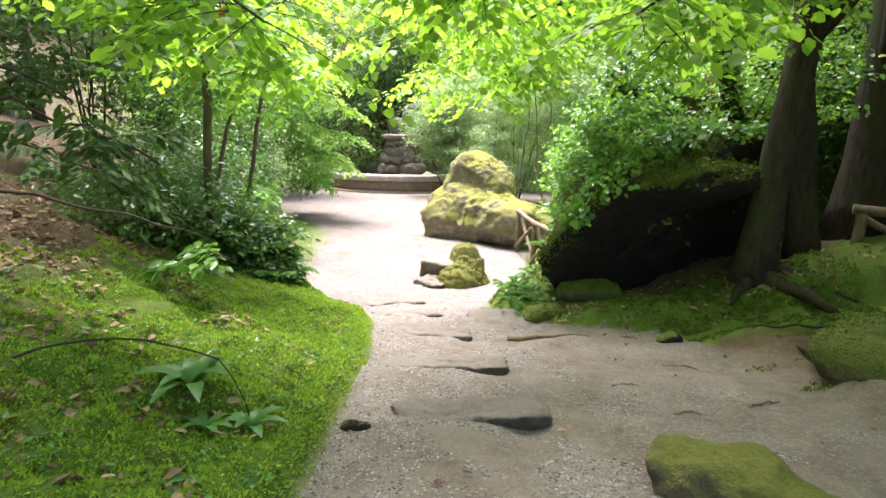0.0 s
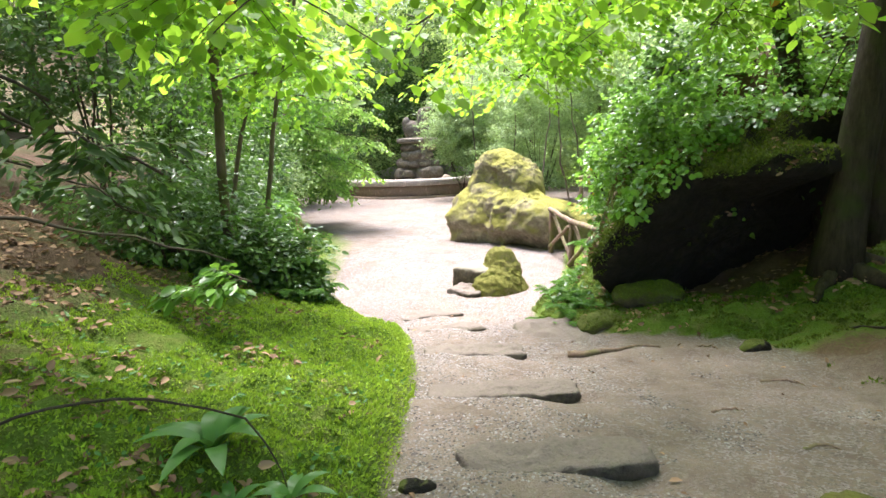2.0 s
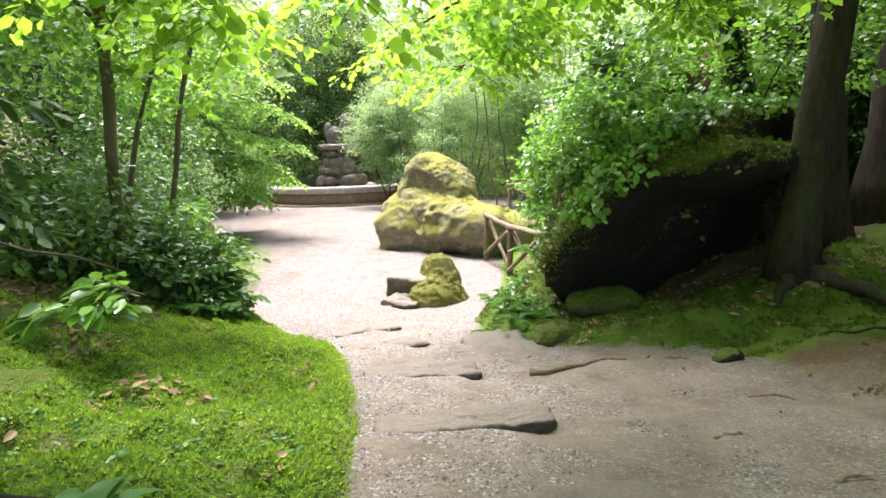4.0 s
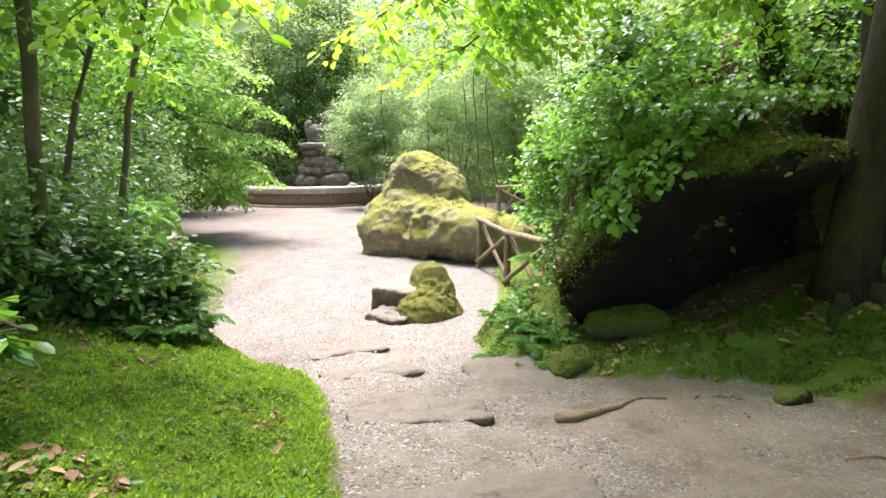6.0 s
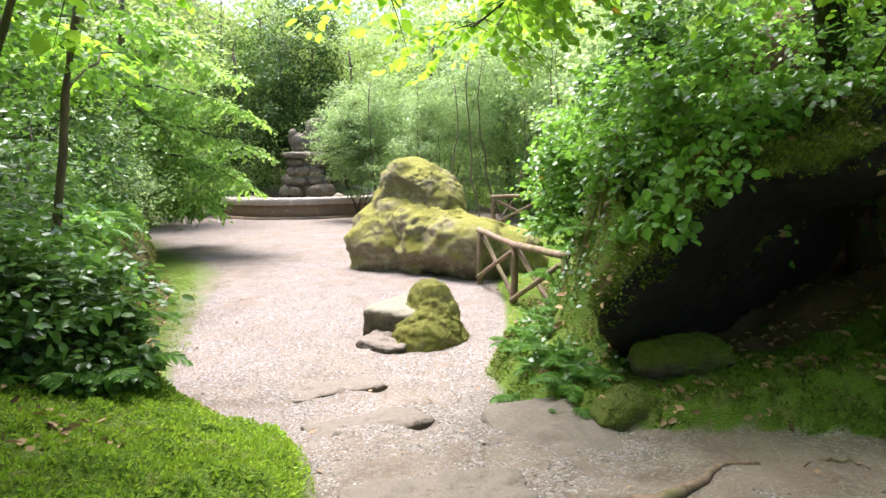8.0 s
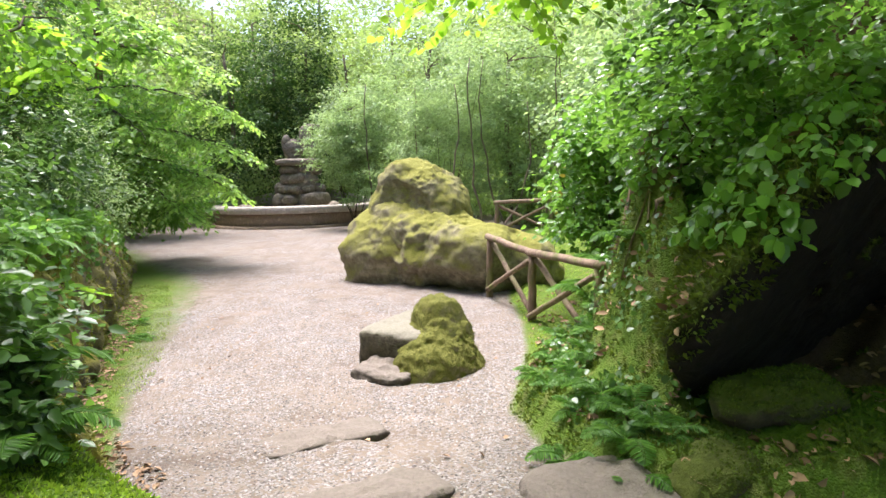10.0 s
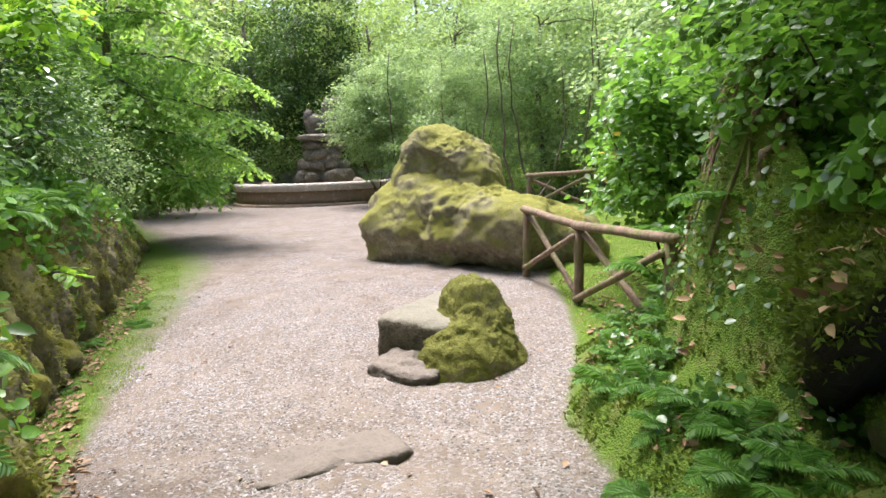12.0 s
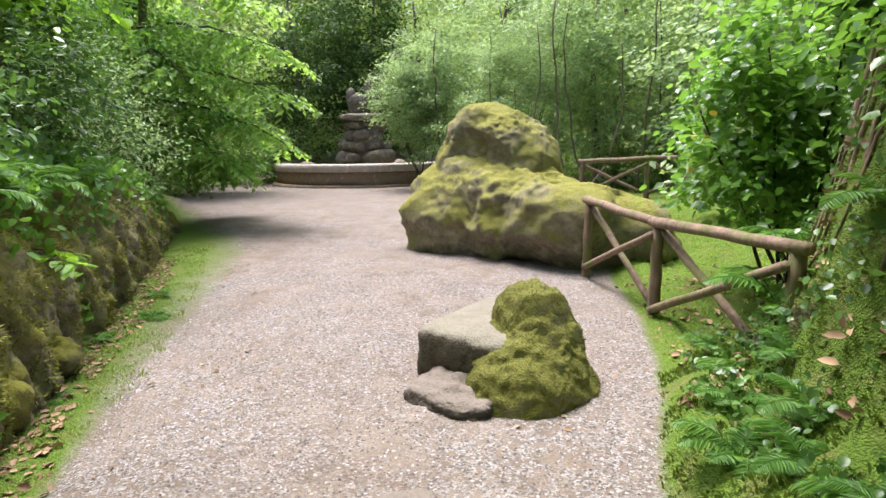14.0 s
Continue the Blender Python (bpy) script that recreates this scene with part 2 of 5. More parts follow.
def waves(x, y, seed, scale, octaves=4):
    """Smooth value from a sum of turned sines, about -1 to 1."""
    r = np.random.default_rng(seed)
    total, amp, norm = np.zeros(np.broadcast(x, y).shape), 1.0, 0.0
    for _ in range(octaves):
        for _ in range(3):
            a, p = r.uniform(0, 2 * math.pi, 2)
            f = 2 * math.pi / scale * r.uniform(0.8, 1.25)
            total = total + amp * np.sin(f * (np.cos(a) * x + np.sin(a) * y) + p)
        norm += amp * 1.7
        amp, scale = amp * 0.5, scale / 2.1
    return total / norm


# ---- the lie of the land ----
PATH_Y = [-30, -3, 0, 3.2, 3.5, 4.4, 4.6, 5.6, 5.8, 6.9, 7.1, 8.0, 8.2, 9.2, 60]
PATH_Z = [3.4, 0.98, 0.73, 0.64, 0.58, 0.50, 0.43, 0.38, 0.32, 0.21, 0.14, 0.06, 0.0, 0.0, 0.0]
LEFT_Y = [-30, 0, 2.1, 2.75, 4.7, 5.2, 6.2, 6.6, 6.9, 7.4, 8.2, 9.0, 10.0, 13.3, 16.1, 20, 25, 60]
LEFT_X = [-1.0, -0.62, -0.55, -0.52, -0.56, -0.60, -0.74, -0.85, -1.5, -1.9, -2.4, -2.85, -3.2, -4.0, -4.9, -6.4, -9, -11]
RIGHT_Y = [-30, 0, 3.3, 4.7, 5.6, 6.1, 6.35, 6.55, 7.4, 8.3, 8.6, 9.2, 9.9, 10.8, 12.4, 14, 18, 24, 60]
RIGHT_X = [3, 2.9, 2.75, 2.6, 2.6, 2.5, 1.4, 0.95, 0.66, 0.68, 0.8, 1.05, 1.28, 1.5, 1.75, 2.3, 3.2, 5.5, 8]


# hollows that feet and rain have worn beside the slab ends: x, y, depth, width
SCOURED = [(0.64, 3.21, 0.07, 0.20), (0.54, 4.44, 0.08, 0.18), (0.30, 5.62, 0.07, 0.14), (-0.04, 6.88, 0.07, 0.13), (-1.0, 7.68, 0.06, 0.14), (-0.32, 7.96, 0.06, 0.13)]


def ground_z(x, y):
    x, y = np.asarray(x, float), np.asarray(y, float)
    z = np.interp(y, PATH_Y, PATH_Z)
    dl = np.interp(y, LEFT_Y, LEFT_X) - x
    dr = x - np.interp(y, RIGHT_Y, RIGHT_X)
    far = step01((y - 6.5) / 0.9)
    dl = dl + far * (0.05 * waves(x, y, 11, 0.7) + 0.14 * waves(x * 0.4, y, 12, 2.6)) * step01((16 - y) / 2)
    # mossy mound beside the steps, then the steep bank along the plaza
    mound = 0.10 * step01(dl / 0.10) + 0.26 * np.clip(dl, 0, 1.6) + 0.42 * np.clip(dl - 1.6, 0, 14)
    tall = np.interp(y, [6.9, 8, 11, 14, 17, 22], [0.8, 1.1, 1.35, 1.1, 0.7, 0.4])
    bank = tall * step01(dl / 0.32) + 0.30 * np.clip(dl - 0.4, 0, 20)
    z = z + (1 - far) * mound + far * bank
    z = z - 0.12 * far * step01((-1.5 - x) / 1.5) * step01((14 - y) / 3)
    # right: gentle shelf before the boulder, the ivy mound behind it, the lawn past the mound
    shelf = 0.10 * step01(dr / 0.5) + 0.10 * np.clip(dr, 0, 3) + 0.3 * np.clip(dr - 2.2, 0, 8)
    hill = 0.14 * step01(dr / 0.15) + 0.28 * np.clip(dr, 0, 0.9) + (1.85 + 0.75 * step01((y - 8.0) / 0.7)) * step01((dr - 0.5) / 1.05) + 0.42 * np.clip(dr - 1.9, 0, 9)
    lawn = 0.08 * step01(dr / 0.3) + 0.06 * np.clip(dr, 0, 5) + 0.3 * np.clip(dr - 5, 0, 12)
    into = step01((y - 6.0 - 1.2 * step01((x - 1.0) / 0.6) - 1.5 * step01((x - 1.7) / 0.6)) / 0.7) * (1 - step01((y - 8.5 - 0.6 * np.clip(dr, 0, 4)) / 1.2))
    past = step01((y - 9.2) / 1.2)
    flat = (1 - past) * shelf + past * lawn
    z = z + np.maximum(flat, into * hill + (1 - into) * flat)
    z = z + 0.32 * np.clip(y - 38, 0, 70) + 0.25 * np.clip(np.abs(x) - 14, 0, 60)
    for hx, hy, deep, wide in SCOURED:
        z = z - deep * np.exp(-((x - hx) / wide) ** 2 - ((y - hy) / 0.11) ** 2)
    rough = 0.012 * waves(x, y, 3, 0.6) + 0.02 * waves(x, y, 4, 2.5)
    off = step01(np.maximum(dl, dr) / 0.4)
    return z + rough + off * (0.04 * waves(x, y, 5, 0.5) + 0.06 * waves(x, y, 6, 1.6) + 0.022 * waves(x, y, 7, 0.24, 2))


def gz(x, y):
    return float(ground_z(x, y))


def axis(lo, hi, fine_lo, fine_hi, fine):
    core = list(np.arange(fine_lo, fine_hi + fine / 2, fine))
    out, s = core[-1], fine
    while out < hi:
        s = min(s * 1.18, 40)
        out += s
        core.append(out)
    out, s = core[0], fine
    while out > lo:
        s = min(s * 1.18, 40)
        out -= s
        core.insert(0, out)
    return np.array(core)


gx, gy = axis(-400, 400, -5.0, 4.2, 0.06), axis(-300, 500, 0.6, 15.5, 0.06)
X, Y = np.meshgrid(gx, gy)
Z = ground_z(X, Y)
nx, ny = len(gx), len(gy)
idx = np.arange(nx * ny).reshape(ny, nx)
quads = np.stack([idx[:-1, :-1], idx[:-1, 1:], idx[1:, 1:], idx[1:, :-1]], -1).reshape(-1, 4)
ground = mesh_object("ground", np.stack([X, Y, Z], -1).reshape(-1, 3), quads, M_GROUND, smooth=True)
tagged(ground, "trodden dirt and gravel path between mossy woodland banks", "ground", kind="structure")
DL = np.interp(Y, LEFT_Y, LEFT_X) - X
DR = X - np.interp(Y, RIGHT_Y, RIGHT_X)
EARTH = step01((DR - 0.95) / 0.4) * step01((Y - 7.0) / 0.5) * step01((10.3 - Y) / 0.6) * step01((5.5 - X) / 0.6)
grassy = np.interp(Y, [6.8, 8, 9, 11, 13, 14.5, 16, 18, 22], [0, 0.3, 0.55, 0.7, 0.9, 1.2, 1.1, 0.6, 0.3])
path_m = step01(0.5 - (DL + grassy) / (0.2 + 1.3 * step01((Y - 8.5) / 4))) * step01(0.5 - (DR - 0.35 * step01((5.6 - Y) / 1.0)) / (0.16 + 1.5 * step01((5.6 - Y) / 1.0))) * step01((34 - Y) / 2)
moss_m = np.where(DL > -0.2 - grassy, np.clip(1.05 - 0.5 * np.clip(DL - 1.0, 0, 3), 0.15, 1), 0)
moss_m = np.maximum(moss_m, np.where(DR > -0.2, np.clip(1.0 - 0.1 * DR, 0.35, 1) * (1 - 0.66 * step01((5.9 - Y) / 0.7)) * (1 - 0.75 * EARTH), 0))
litter_m = np.clip(0.3 + 0.35 * waves(X, Y, 9, 1.3) + 0.25 * step01((DL - 1.5) / 1.0), 0, 1)
litter_m = np.maximum(litter_m, np.maximum(EARTH, 0.8 * step01((5.9 - Y) / 0.7) * (DR > 0)))
cover = ground.data.color_attributes.new("cover", "FLOAT_COLOR", "POINT")
cover.data.foreach_set("color", np.stack([path_m, moss_m, litter_m, np.ones_like(path_m)], -1).astype(np.float32).ravel())


# ---- builders ----
def fbm(p, octaves=4):
    return noise.fractal(p, 0.9, 2.1, octaves, noise_basis="PERLIN_ORIGINAL")


def rock_bm(centre, radii, turn, seed, subdiv=5, square=2.6, rough=0.12, freq=1.3, shape=None, ridge=0.0):
    """A weathered rock: a squarish ellipsoid, shaped by a rule of its own, with layered noise."""
    bm = bmesh.new()
    bmesh.ops.create_icosphere(bm, subdivisions=subdiv, radius=1)
    rot = Matrix.Rotation(radians(turn), 3, "Z")
    off = Vector((seed * 3.7, seed * 1.3, seed * 2.1))
    rx, ry, rz = radii
    for v in bm.verts:
        d = v.co.normalized()
        s = (abs(d.x) ** square + abs(d.y) ** square + abs(d.z) ** square) ** (-1 / square)
        p = Vector((d.x * s * rx, d.y * s * ry, d.z * s * rz))
        if shape:
            p = Vector(shape(p.x, p.y, p.z))
        q = p * freq + off
        n = fbm(q, 5)
        p += d * rough * n
        if ridge:
            p += d * ridge * (0.5 - abs(noise.noise(q * 1.7 + off)))
        p += d * rough * 0.25 * fbm(q * 5, 3)
        v.co = Vector(centre) + rot @ p
    bm.normal_update()
    return bm


def tube(points, radii, sides=8, lump=0.0, seed=0):
    """A closed tapered tube through points; gives verts and faces."""
    pts = [Vector(p) for p in points]
    verts, faces = [], []
    up = Vector((0.13, 0.21, 0.97))
    r = random.Random(seed)
    for i, p in enumerate(pts):
        d = (pts[min(i + 1, len(pts) - 1)] - pts[max(i - 1, 0)]).normalized()
        a = d.cross(up if abs(d.dot(up)) < 0.95 else Vector((1, 0, 0))).normalized()
        b = d.cross(a)
        for k in range(sides):
            t = 2 * math.pi * k / sides
            rr = radii[i] * (1 + lump * r.uniform(-1, 1))
            verts.append(p + a * math.cos(t) * rr + b * math.sin(t) * rr)
    for i in range(len(pts) - 1):
        for k in range(sides):
            k2 = (k + 1) % sides
            faces.append((i * sides + k, i * sides + k2, (i + 1) * sides + k2, (i + 1) * sides + k))
    faces.append(tuple(range(sides))[::-1])
    faces.append(tuple(range((len(pts) - 1) * sides, len(pts) * sides)))
    return verts, faces


def bend(a, b, sag=(0, 0, 0), n=8, wobble=0.0, seed=0):
    """Points from a to b, bowed by sag in the middle."""
    r = random.Random(seed)
    a, b, sag = Vector(a), Vector(b), Vector(sag)
    return [a.lerp(b, i / n) + sag * (4 * (i / n) * (1 - i / n)) + Vector([r.uniform(-1, 1) * wobble for _ in range(3)]) * (0 < i < n) for i in range(n + 1)]


def stem(name, points, r0, r1, mat, parent=None, label="", sides=8, lump=0.06, seed=0):
    n = len(points) - 1
    radii = [r0 + (r1 - r0) * i / n for i in range(n + 1)]
    v, f = tube(points, radii, sides, lump, seed)
    return mesh_object(name, v, f, mat, parent, label, smooth=True)


def leaves(centres, axes, normals, length, width, fold=0.15, droop=0.12, broad=True):
    """Leaf blades folded along the midrib, as vertices and quads (broad) or triangles."""
    n = len(centres)
    axes = axes / np.linalg.norm(axes, axis=1, keepdims=True)
    side = np.cross(axes, normals)
    side /= np.linalg.norm(side, axis=1, keepdims=True) + 1e-9
    up = np.cross(side, axes)
    L = np.broadcast_to(np.asarray(length, float), (n,))[:, None]
    W = np.broadcast_to(np.asarray(width, float), (n,))[:, None] * 0.5
    if broad:
        spec = [(0, 0, 0), (0.28, -0.9, 1), (0.7, -0.75, 1), (1, 0, 0), (0.7, 0.75, 1), (0.28, 0.9, 1)]
        v = np.stack([centres + axes * L * a + side * W * s + up * (W * fold * e - L * droop * a * a) for a, s, e in spec], 1)
        base = np.arange(n)[:, None] * 6
        f = np.concatenate([base + np.array([0, 3, 2, 1]), base + np.array([0, 5, 4, 3])], 0)
    else:
        spec = [(0, 0, 0), (0.42, -1, 1), (1, 0, 0), (0.42, 1, 1)]
        v = np.stack([centres + axes * L * a + side * W * s + up * (W * fold * e - L * droop * a * a) for a, s, e in spec], 1)
        base = np.arange(n)[:, None] * 4
        f = np.concatenate([base + np.array([0, 2, 1]), base + np.array([0, 3, 2])], 0)
    return v.reshape(-1, 3), f


def clumped(rng, centre, radii, clumps, each, spread, shell=0.55):
    """Leaf places in clumps through a lumpy ellipsoid, denser to its outside."""
    d = rng.normal(size=(clumps, 3))
    d /= np.linalg.norm(d, axis=1, keepdims=True)
    r = shell + (1.08 - shell) * rng.random((clumps, 1)) ** 0.7
    lump = 1 + 0.16 * np.sin(d[:, :1] * 5 + centre[0]) * np.sin(d[:, 1:2] * 4 + centre[1]) + 0.1 * rng.normal(size=(clumps, 1))
    c = np.asarray(centre) + d * r * lump * np.asarray(radii)
    flat = np.array([1, 1, 0.45])
    p = np.repeat(c, each, 0) + rng.normal(size=(clumps * each, 3)) * spread * flat
    out = np.repeat(d, each, 0)
    return p, out


def crown(name, rng, blobs, size, mat, parent, label="", broad=False, tilt=0.55, ratio=0.5, floor_gap=0.05):
    """A crown of many leaves; blobs are (centre, radii, clumps, leaves in each, spread)."""
    P, O = [], []
    for centre, radii, clumps, each, spread in blobs:
        p, o = clumped(rng, centre, radii, clumps, each, spread)
        P.append(p), O.append(o)
    P, O = np.concatenate(P), np.concatenate(O)
    P[:, 2] = np.maximum(P[:, 2], ground_z(P[:, 0], P[:, 1]) + floor_gap + 0.1 * rng.random(len(P)))
    n = len(P)
    ax = O * 0.6 + rng.normal(size=(n, 3)) * 0.7
    ax[:, 2] = ax[:, 2] * 0.5 - 0.25
    nm = np.array([0, 0, 1.0]) + rng.normal(size=(n, 3)) * tilt + O * 0.35
    L = size * rng.uniform(0.65, 1.3, n)
    v, f = leaves(P, ax, nm, L, L * ratio, broad=broad)
    return mesh_object(name, v, f, mat, parent, label)


def block(p, centre, half, turn=0.0, power=4.0):
    """Signed value of a rounded block, under zero inside; p holds points in rows."""
    c, s = math.cos(radians(turn)), math.sin(radians(turn))
    q = p - np.asarray(centre, float)
    q = np.stack([q[:, 0] * c + q[:, 1] * s, q[:, 1] * c - q[:, 0] * s, q[:, 2]], -1) / np.asarray(half, float)
    return ((np.abs(q) ** power).sum(1) ** (1 / power) - 1) * min(half)


def melt(a, b, k=0.12):
    """Smooth union of two signed values."""
    h = np.clip(0.5 + 0.5 * (b - a) / k, 0, 1)
    return b * (1 - h) + a * h - k * h * (1 - h)


def plane(p, through_point, way):
    w = np.asarray(way, float)
    return (p - np.asarray(through_point, float)) @ (w / np.linalg.norm(w))


def carved_bm(heart, form, seed, subdiv=6, reach=5.0, rough=0.06, freq=1.6, pit=0.03, turn=0.0, place=(0, 0, 0)):
    """A rock seen out from its heart to where form(points) turns positive, then weathered."""
    bm = bmesh.new()
    bmesh.ops.create_icosphere(bm, subdivisions=subdiv, radius=1)
    d = np.array([v.co.normalized() for v in bm.verts])
    heart = np.asarray(heart, float)
    lo, hi = np.zeros(len(d)), np.full(len(d), reach)
    for _ in range(22):
        mid = (lo + hi) / 2
        inside = form(heart + d * mid[:, None]) < 0
        lo, hi = np.where(inside, mid, lo), np.where(inside, hi, mid)
    p = heart + d * lo[:, None]
    off = Vector((seed * 3.7, seed * 1.3, seed * 2.1))
    rot = Matrix.Rotation(radians(turn), 3, "Z")
    for v, a in zip(bm.verts, p):
        a = Vector(a)
        q = a * freq + off
        n = v.co.normalized()
        a += n * (rough * fbm(q, 5) + rough * 0.8 * (0.35 - abs(noise.noise(q * 1.6))) + pit * fbm(q * 5.5, 4))
        v.co = Vector(place) + rot @ a
    bm.normal_update()
    return bm


# ---- rocks beside the plaza ----
def outcrop_form(p):
    p = p.copy()
    low = np.clip((0.40 - p[:, 2]) / 0.40, 0, 1)
    p[:, 1] -= 0.46 * low * (0.55 + 0.45 * np.sin(1.9 * p[:, 0] + 0.6))
    p[:, 1] -= 0.26 * np.clip(p[:, 2] - 0.45, 0, 1)
    f = block(p, (0.0, 0.78, 0.20), (1.54, 0.78, 0.68), 0, 5)
    f = melt(f, block(p, (-0.70, 0.72, 0.66), (0.88, 0.62, 0.74), 8, 3), 0.25)
    f = melt(f, block(p, (0.25, 0.66, 0.66), (0.6, 0.45, 0.56), -25, 2.8), 0.2)
    f = melt(f, block(p, (0.98, 0.45, 0.58), (0.56, 0.38, 0.44), 18, 3), 0.14)
    return melt(f, block(p, (1.42, 1.05, 0.35), (0.62, 0.50, 0.48), 0, 3), 0.16)


def crest_form(p):
    p = p.copy()
    p[:, 2] += 0.42 * np.clip(p[:, 0] + 0.66, 0, 2) + 0.42 * np.clip(-0.80 - p[:, 0], 0, 1)
    p[:, 1] -= 0.18 * (p[:, 2] - 1.2)
    f = block(p, (-0.46, 1.02, 1.50), (0.84, 0.52, 0.60), 4, 3.4)
    f = melt(f, block(p, (-0.98, 1.0, 1.2), (0.42, 0.5, 0.6), 0, 2.6), 0.2)
    hollow = block(p, (-0.40, 0.46, 1.46), (0.50, 0.17, 0.32), 4, 3)
    return np.maximum(f, -hollow)


OUT = (0.35, 13.45, 0.0)
rock = thing("mossy_rock_outcrop", "large rounded tuff outcrop clad in yellow-green moss beside the gravel", "rock")
part("lower_mass", carved_bm((0.0, 0.9, 0.5), outcrop_form, 2, 6, 4.0, 0.15, 1.5, 0.045, -43.5, OUT), M_ROCK, rock)
part("upper_mass", carved_bm((-0.42, 1.1, 1.45), crest_form, 5, 6, 3.0, 0.07, 1.8, 0.03, -43.5, OUT), M_ROCK, rock)


def stump_form(p):
    q = p.copy()
    grow = 1.16 - 0.52 * np.clip(q[:, 2], 0, 1)
    q[:, 0] = (q[:, 0] - 0.355 - 0.05 * (0.3 - q[:, 2])) / grow
    q[:, 1] = (q[:, 1] - 9.64) / grow
    f = block(q, (0, 0, 0.12), (0.255, 0.275, 0.50), 24, 3.8)
    return melt(f, block(p, (0.22, 9.34, -0.05), (0.36, 0.34, 0.34), -36, 2.4), 0.26)


srock = thing("stepped_rock", "small moss-clad rock with two carved steps standing in the gravel", "rock")
part("peak", carved_bm((0.40, 9.55, 0.1), stump_form, 8, 6, 2.0, 0.045, 2.6, 0.024), M_SROCK, srock)
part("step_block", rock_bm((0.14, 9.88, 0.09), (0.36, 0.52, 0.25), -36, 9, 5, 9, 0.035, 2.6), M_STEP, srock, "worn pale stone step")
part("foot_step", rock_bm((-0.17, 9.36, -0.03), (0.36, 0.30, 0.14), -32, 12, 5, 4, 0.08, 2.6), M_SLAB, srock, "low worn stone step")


# ---- boulder under the ivy mound ----
def boulder_form(p):
    f = block(p, (2.75, 8.05, 1.0), (1.62, 1.45, 1.5), 0, 6)
    slope = plane(p, (1.12, 7.0, 0.95), (-0.70, 0.30, 0.64))
    nose = plane(p, (1.22, 7.0, 0.85), (-0.86, 0.42, -0.28))
    crown_cut = plane(p, (3.0, 6.85, 1.95), (-0.20, -0.58, 0.79))
    hollow = plane(p, (1.72, 6.98, 1.10), (0.38, -0.75, -0.46))
    for g in (slope, nose, crown_cut, hollow):
        f = -melt(-f, -g, 0.22)
    return melt(f, block(p, (3.0, 7.1, 1.85), (0.8, 0.42, 0.2), -8, 3), 0.15)


boulder = thing("overhanging_boulder", "huge boulder overhanging a mossy shelf, shade in its dark stone colour, moss on its brow", "boulder")
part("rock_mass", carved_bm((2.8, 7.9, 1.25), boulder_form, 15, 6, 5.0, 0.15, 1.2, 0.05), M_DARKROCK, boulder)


def loose_stone(name, label, centre, radii, turn, seed, mat, square=2.6, rough=0.06, freq=2.5, subdiv=4):
    ob = part(name, rock_bm((0, 0, 0), radii, turn, seed, subdiv, square, rough, freq), mat)
    ob.location = centre
    return tagged(ob, label, "stone")


loose_stone("mossy_stone", "low cushion-shaped stone under thick green moss by the boulder", (1.84, 6.98, gz(1.8, 6.95) + 0.12), (0.38, 0.23, 0.17), 8, 21, M_MOSSROCK, 2.0, 0.07, 2.2, 5)
loose_stone("path_edge_stone", "long olive moss-grown stone lying on the dirt path", (1.56, 2.42, 0.64), (0.50, 0.19, 0.20), -38, 22, M_BROWNSTONE, 4.5, 0.11, 2.2, 5)
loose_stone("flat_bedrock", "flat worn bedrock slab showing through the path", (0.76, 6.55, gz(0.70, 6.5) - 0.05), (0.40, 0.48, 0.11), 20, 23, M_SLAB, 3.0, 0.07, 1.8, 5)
loose_stone("half_buried_stone", "small dark stone half buried in the dirt", (2.30, 5.55, gz(2.30, 5.55) + 0.02), (0.12, 0.08, 0.06), 10, 24, M_DARKROCK)
loose_stone("bank_stone", "squat mossy stone at the lip of the shelf", (1.2, 6.62, gz(1.2, 6.6) - 0.045), (0.26, 0.16, 0.10), 30, 25, M_MOSSROCK)


# ---- steps ----
def step_slab(a, b, proud, depth, high, seed, label):
    """A worn slab whose a end dips under the dirt and whose b end stands proud of it."""
    ax, ay = a
    bx, by = b
    length, turn = math.hypot(bx - ax, by - ay), math.degrees(math.atan2(by - ay, bx - ax))
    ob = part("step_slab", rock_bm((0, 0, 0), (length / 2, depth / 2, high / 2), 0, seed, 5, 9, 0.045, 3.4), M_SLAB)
    za, zb = gz(ax, ay - 0.1) + 0.008, gz(bx, by + 0.1) + proud
    tilt = math.degrees(math.atan2(zb - za, length))
    ob.matrix_world = pose((ax + bx) / 2, (ay + by) / 2, (za + zb) / 2 - high / 2, 0, 0, turn) @ pose(0, 0, 0, -2, -tilt, 0)
    return tagged(ob, label, "step", "worn slabs of the path")


step_slab((-0.18, 3.36), (0.76, 3.45), 0.085, 0.30, 0.24, 31, "long worn stone step slab sunk in gravel")
step_slab((-0.44, 4.58), (0.64, 4.66), 0.06, 0.34, 0.22, 32, "worn stone step slab with an undercut end")
step_slab((-0.56, 5.74), (0.36, 5.84), 0.05, 0.36, 0.2, 33, "worn stone step slab level with the dirt")
step_slab((-0.82, 6.86), (0.0, 7.10), 0.05, 0.36, 0.2, 34, "worn stone step slab with a dark chipped end")
step_slab((-1.06, 7.90), (-0.28, 8.18), 0.05, 0.36, 0.2, 35, "lowest worn stone step slab with a notched end")
loose_stone("step_chip", "small dark stone chip beside the step slab", (-0.36, 3.15, gz(-0.36, 3.15) - 0.005), (0.09, 0.05, 0.05), 5, 26, M_DARKROCK)

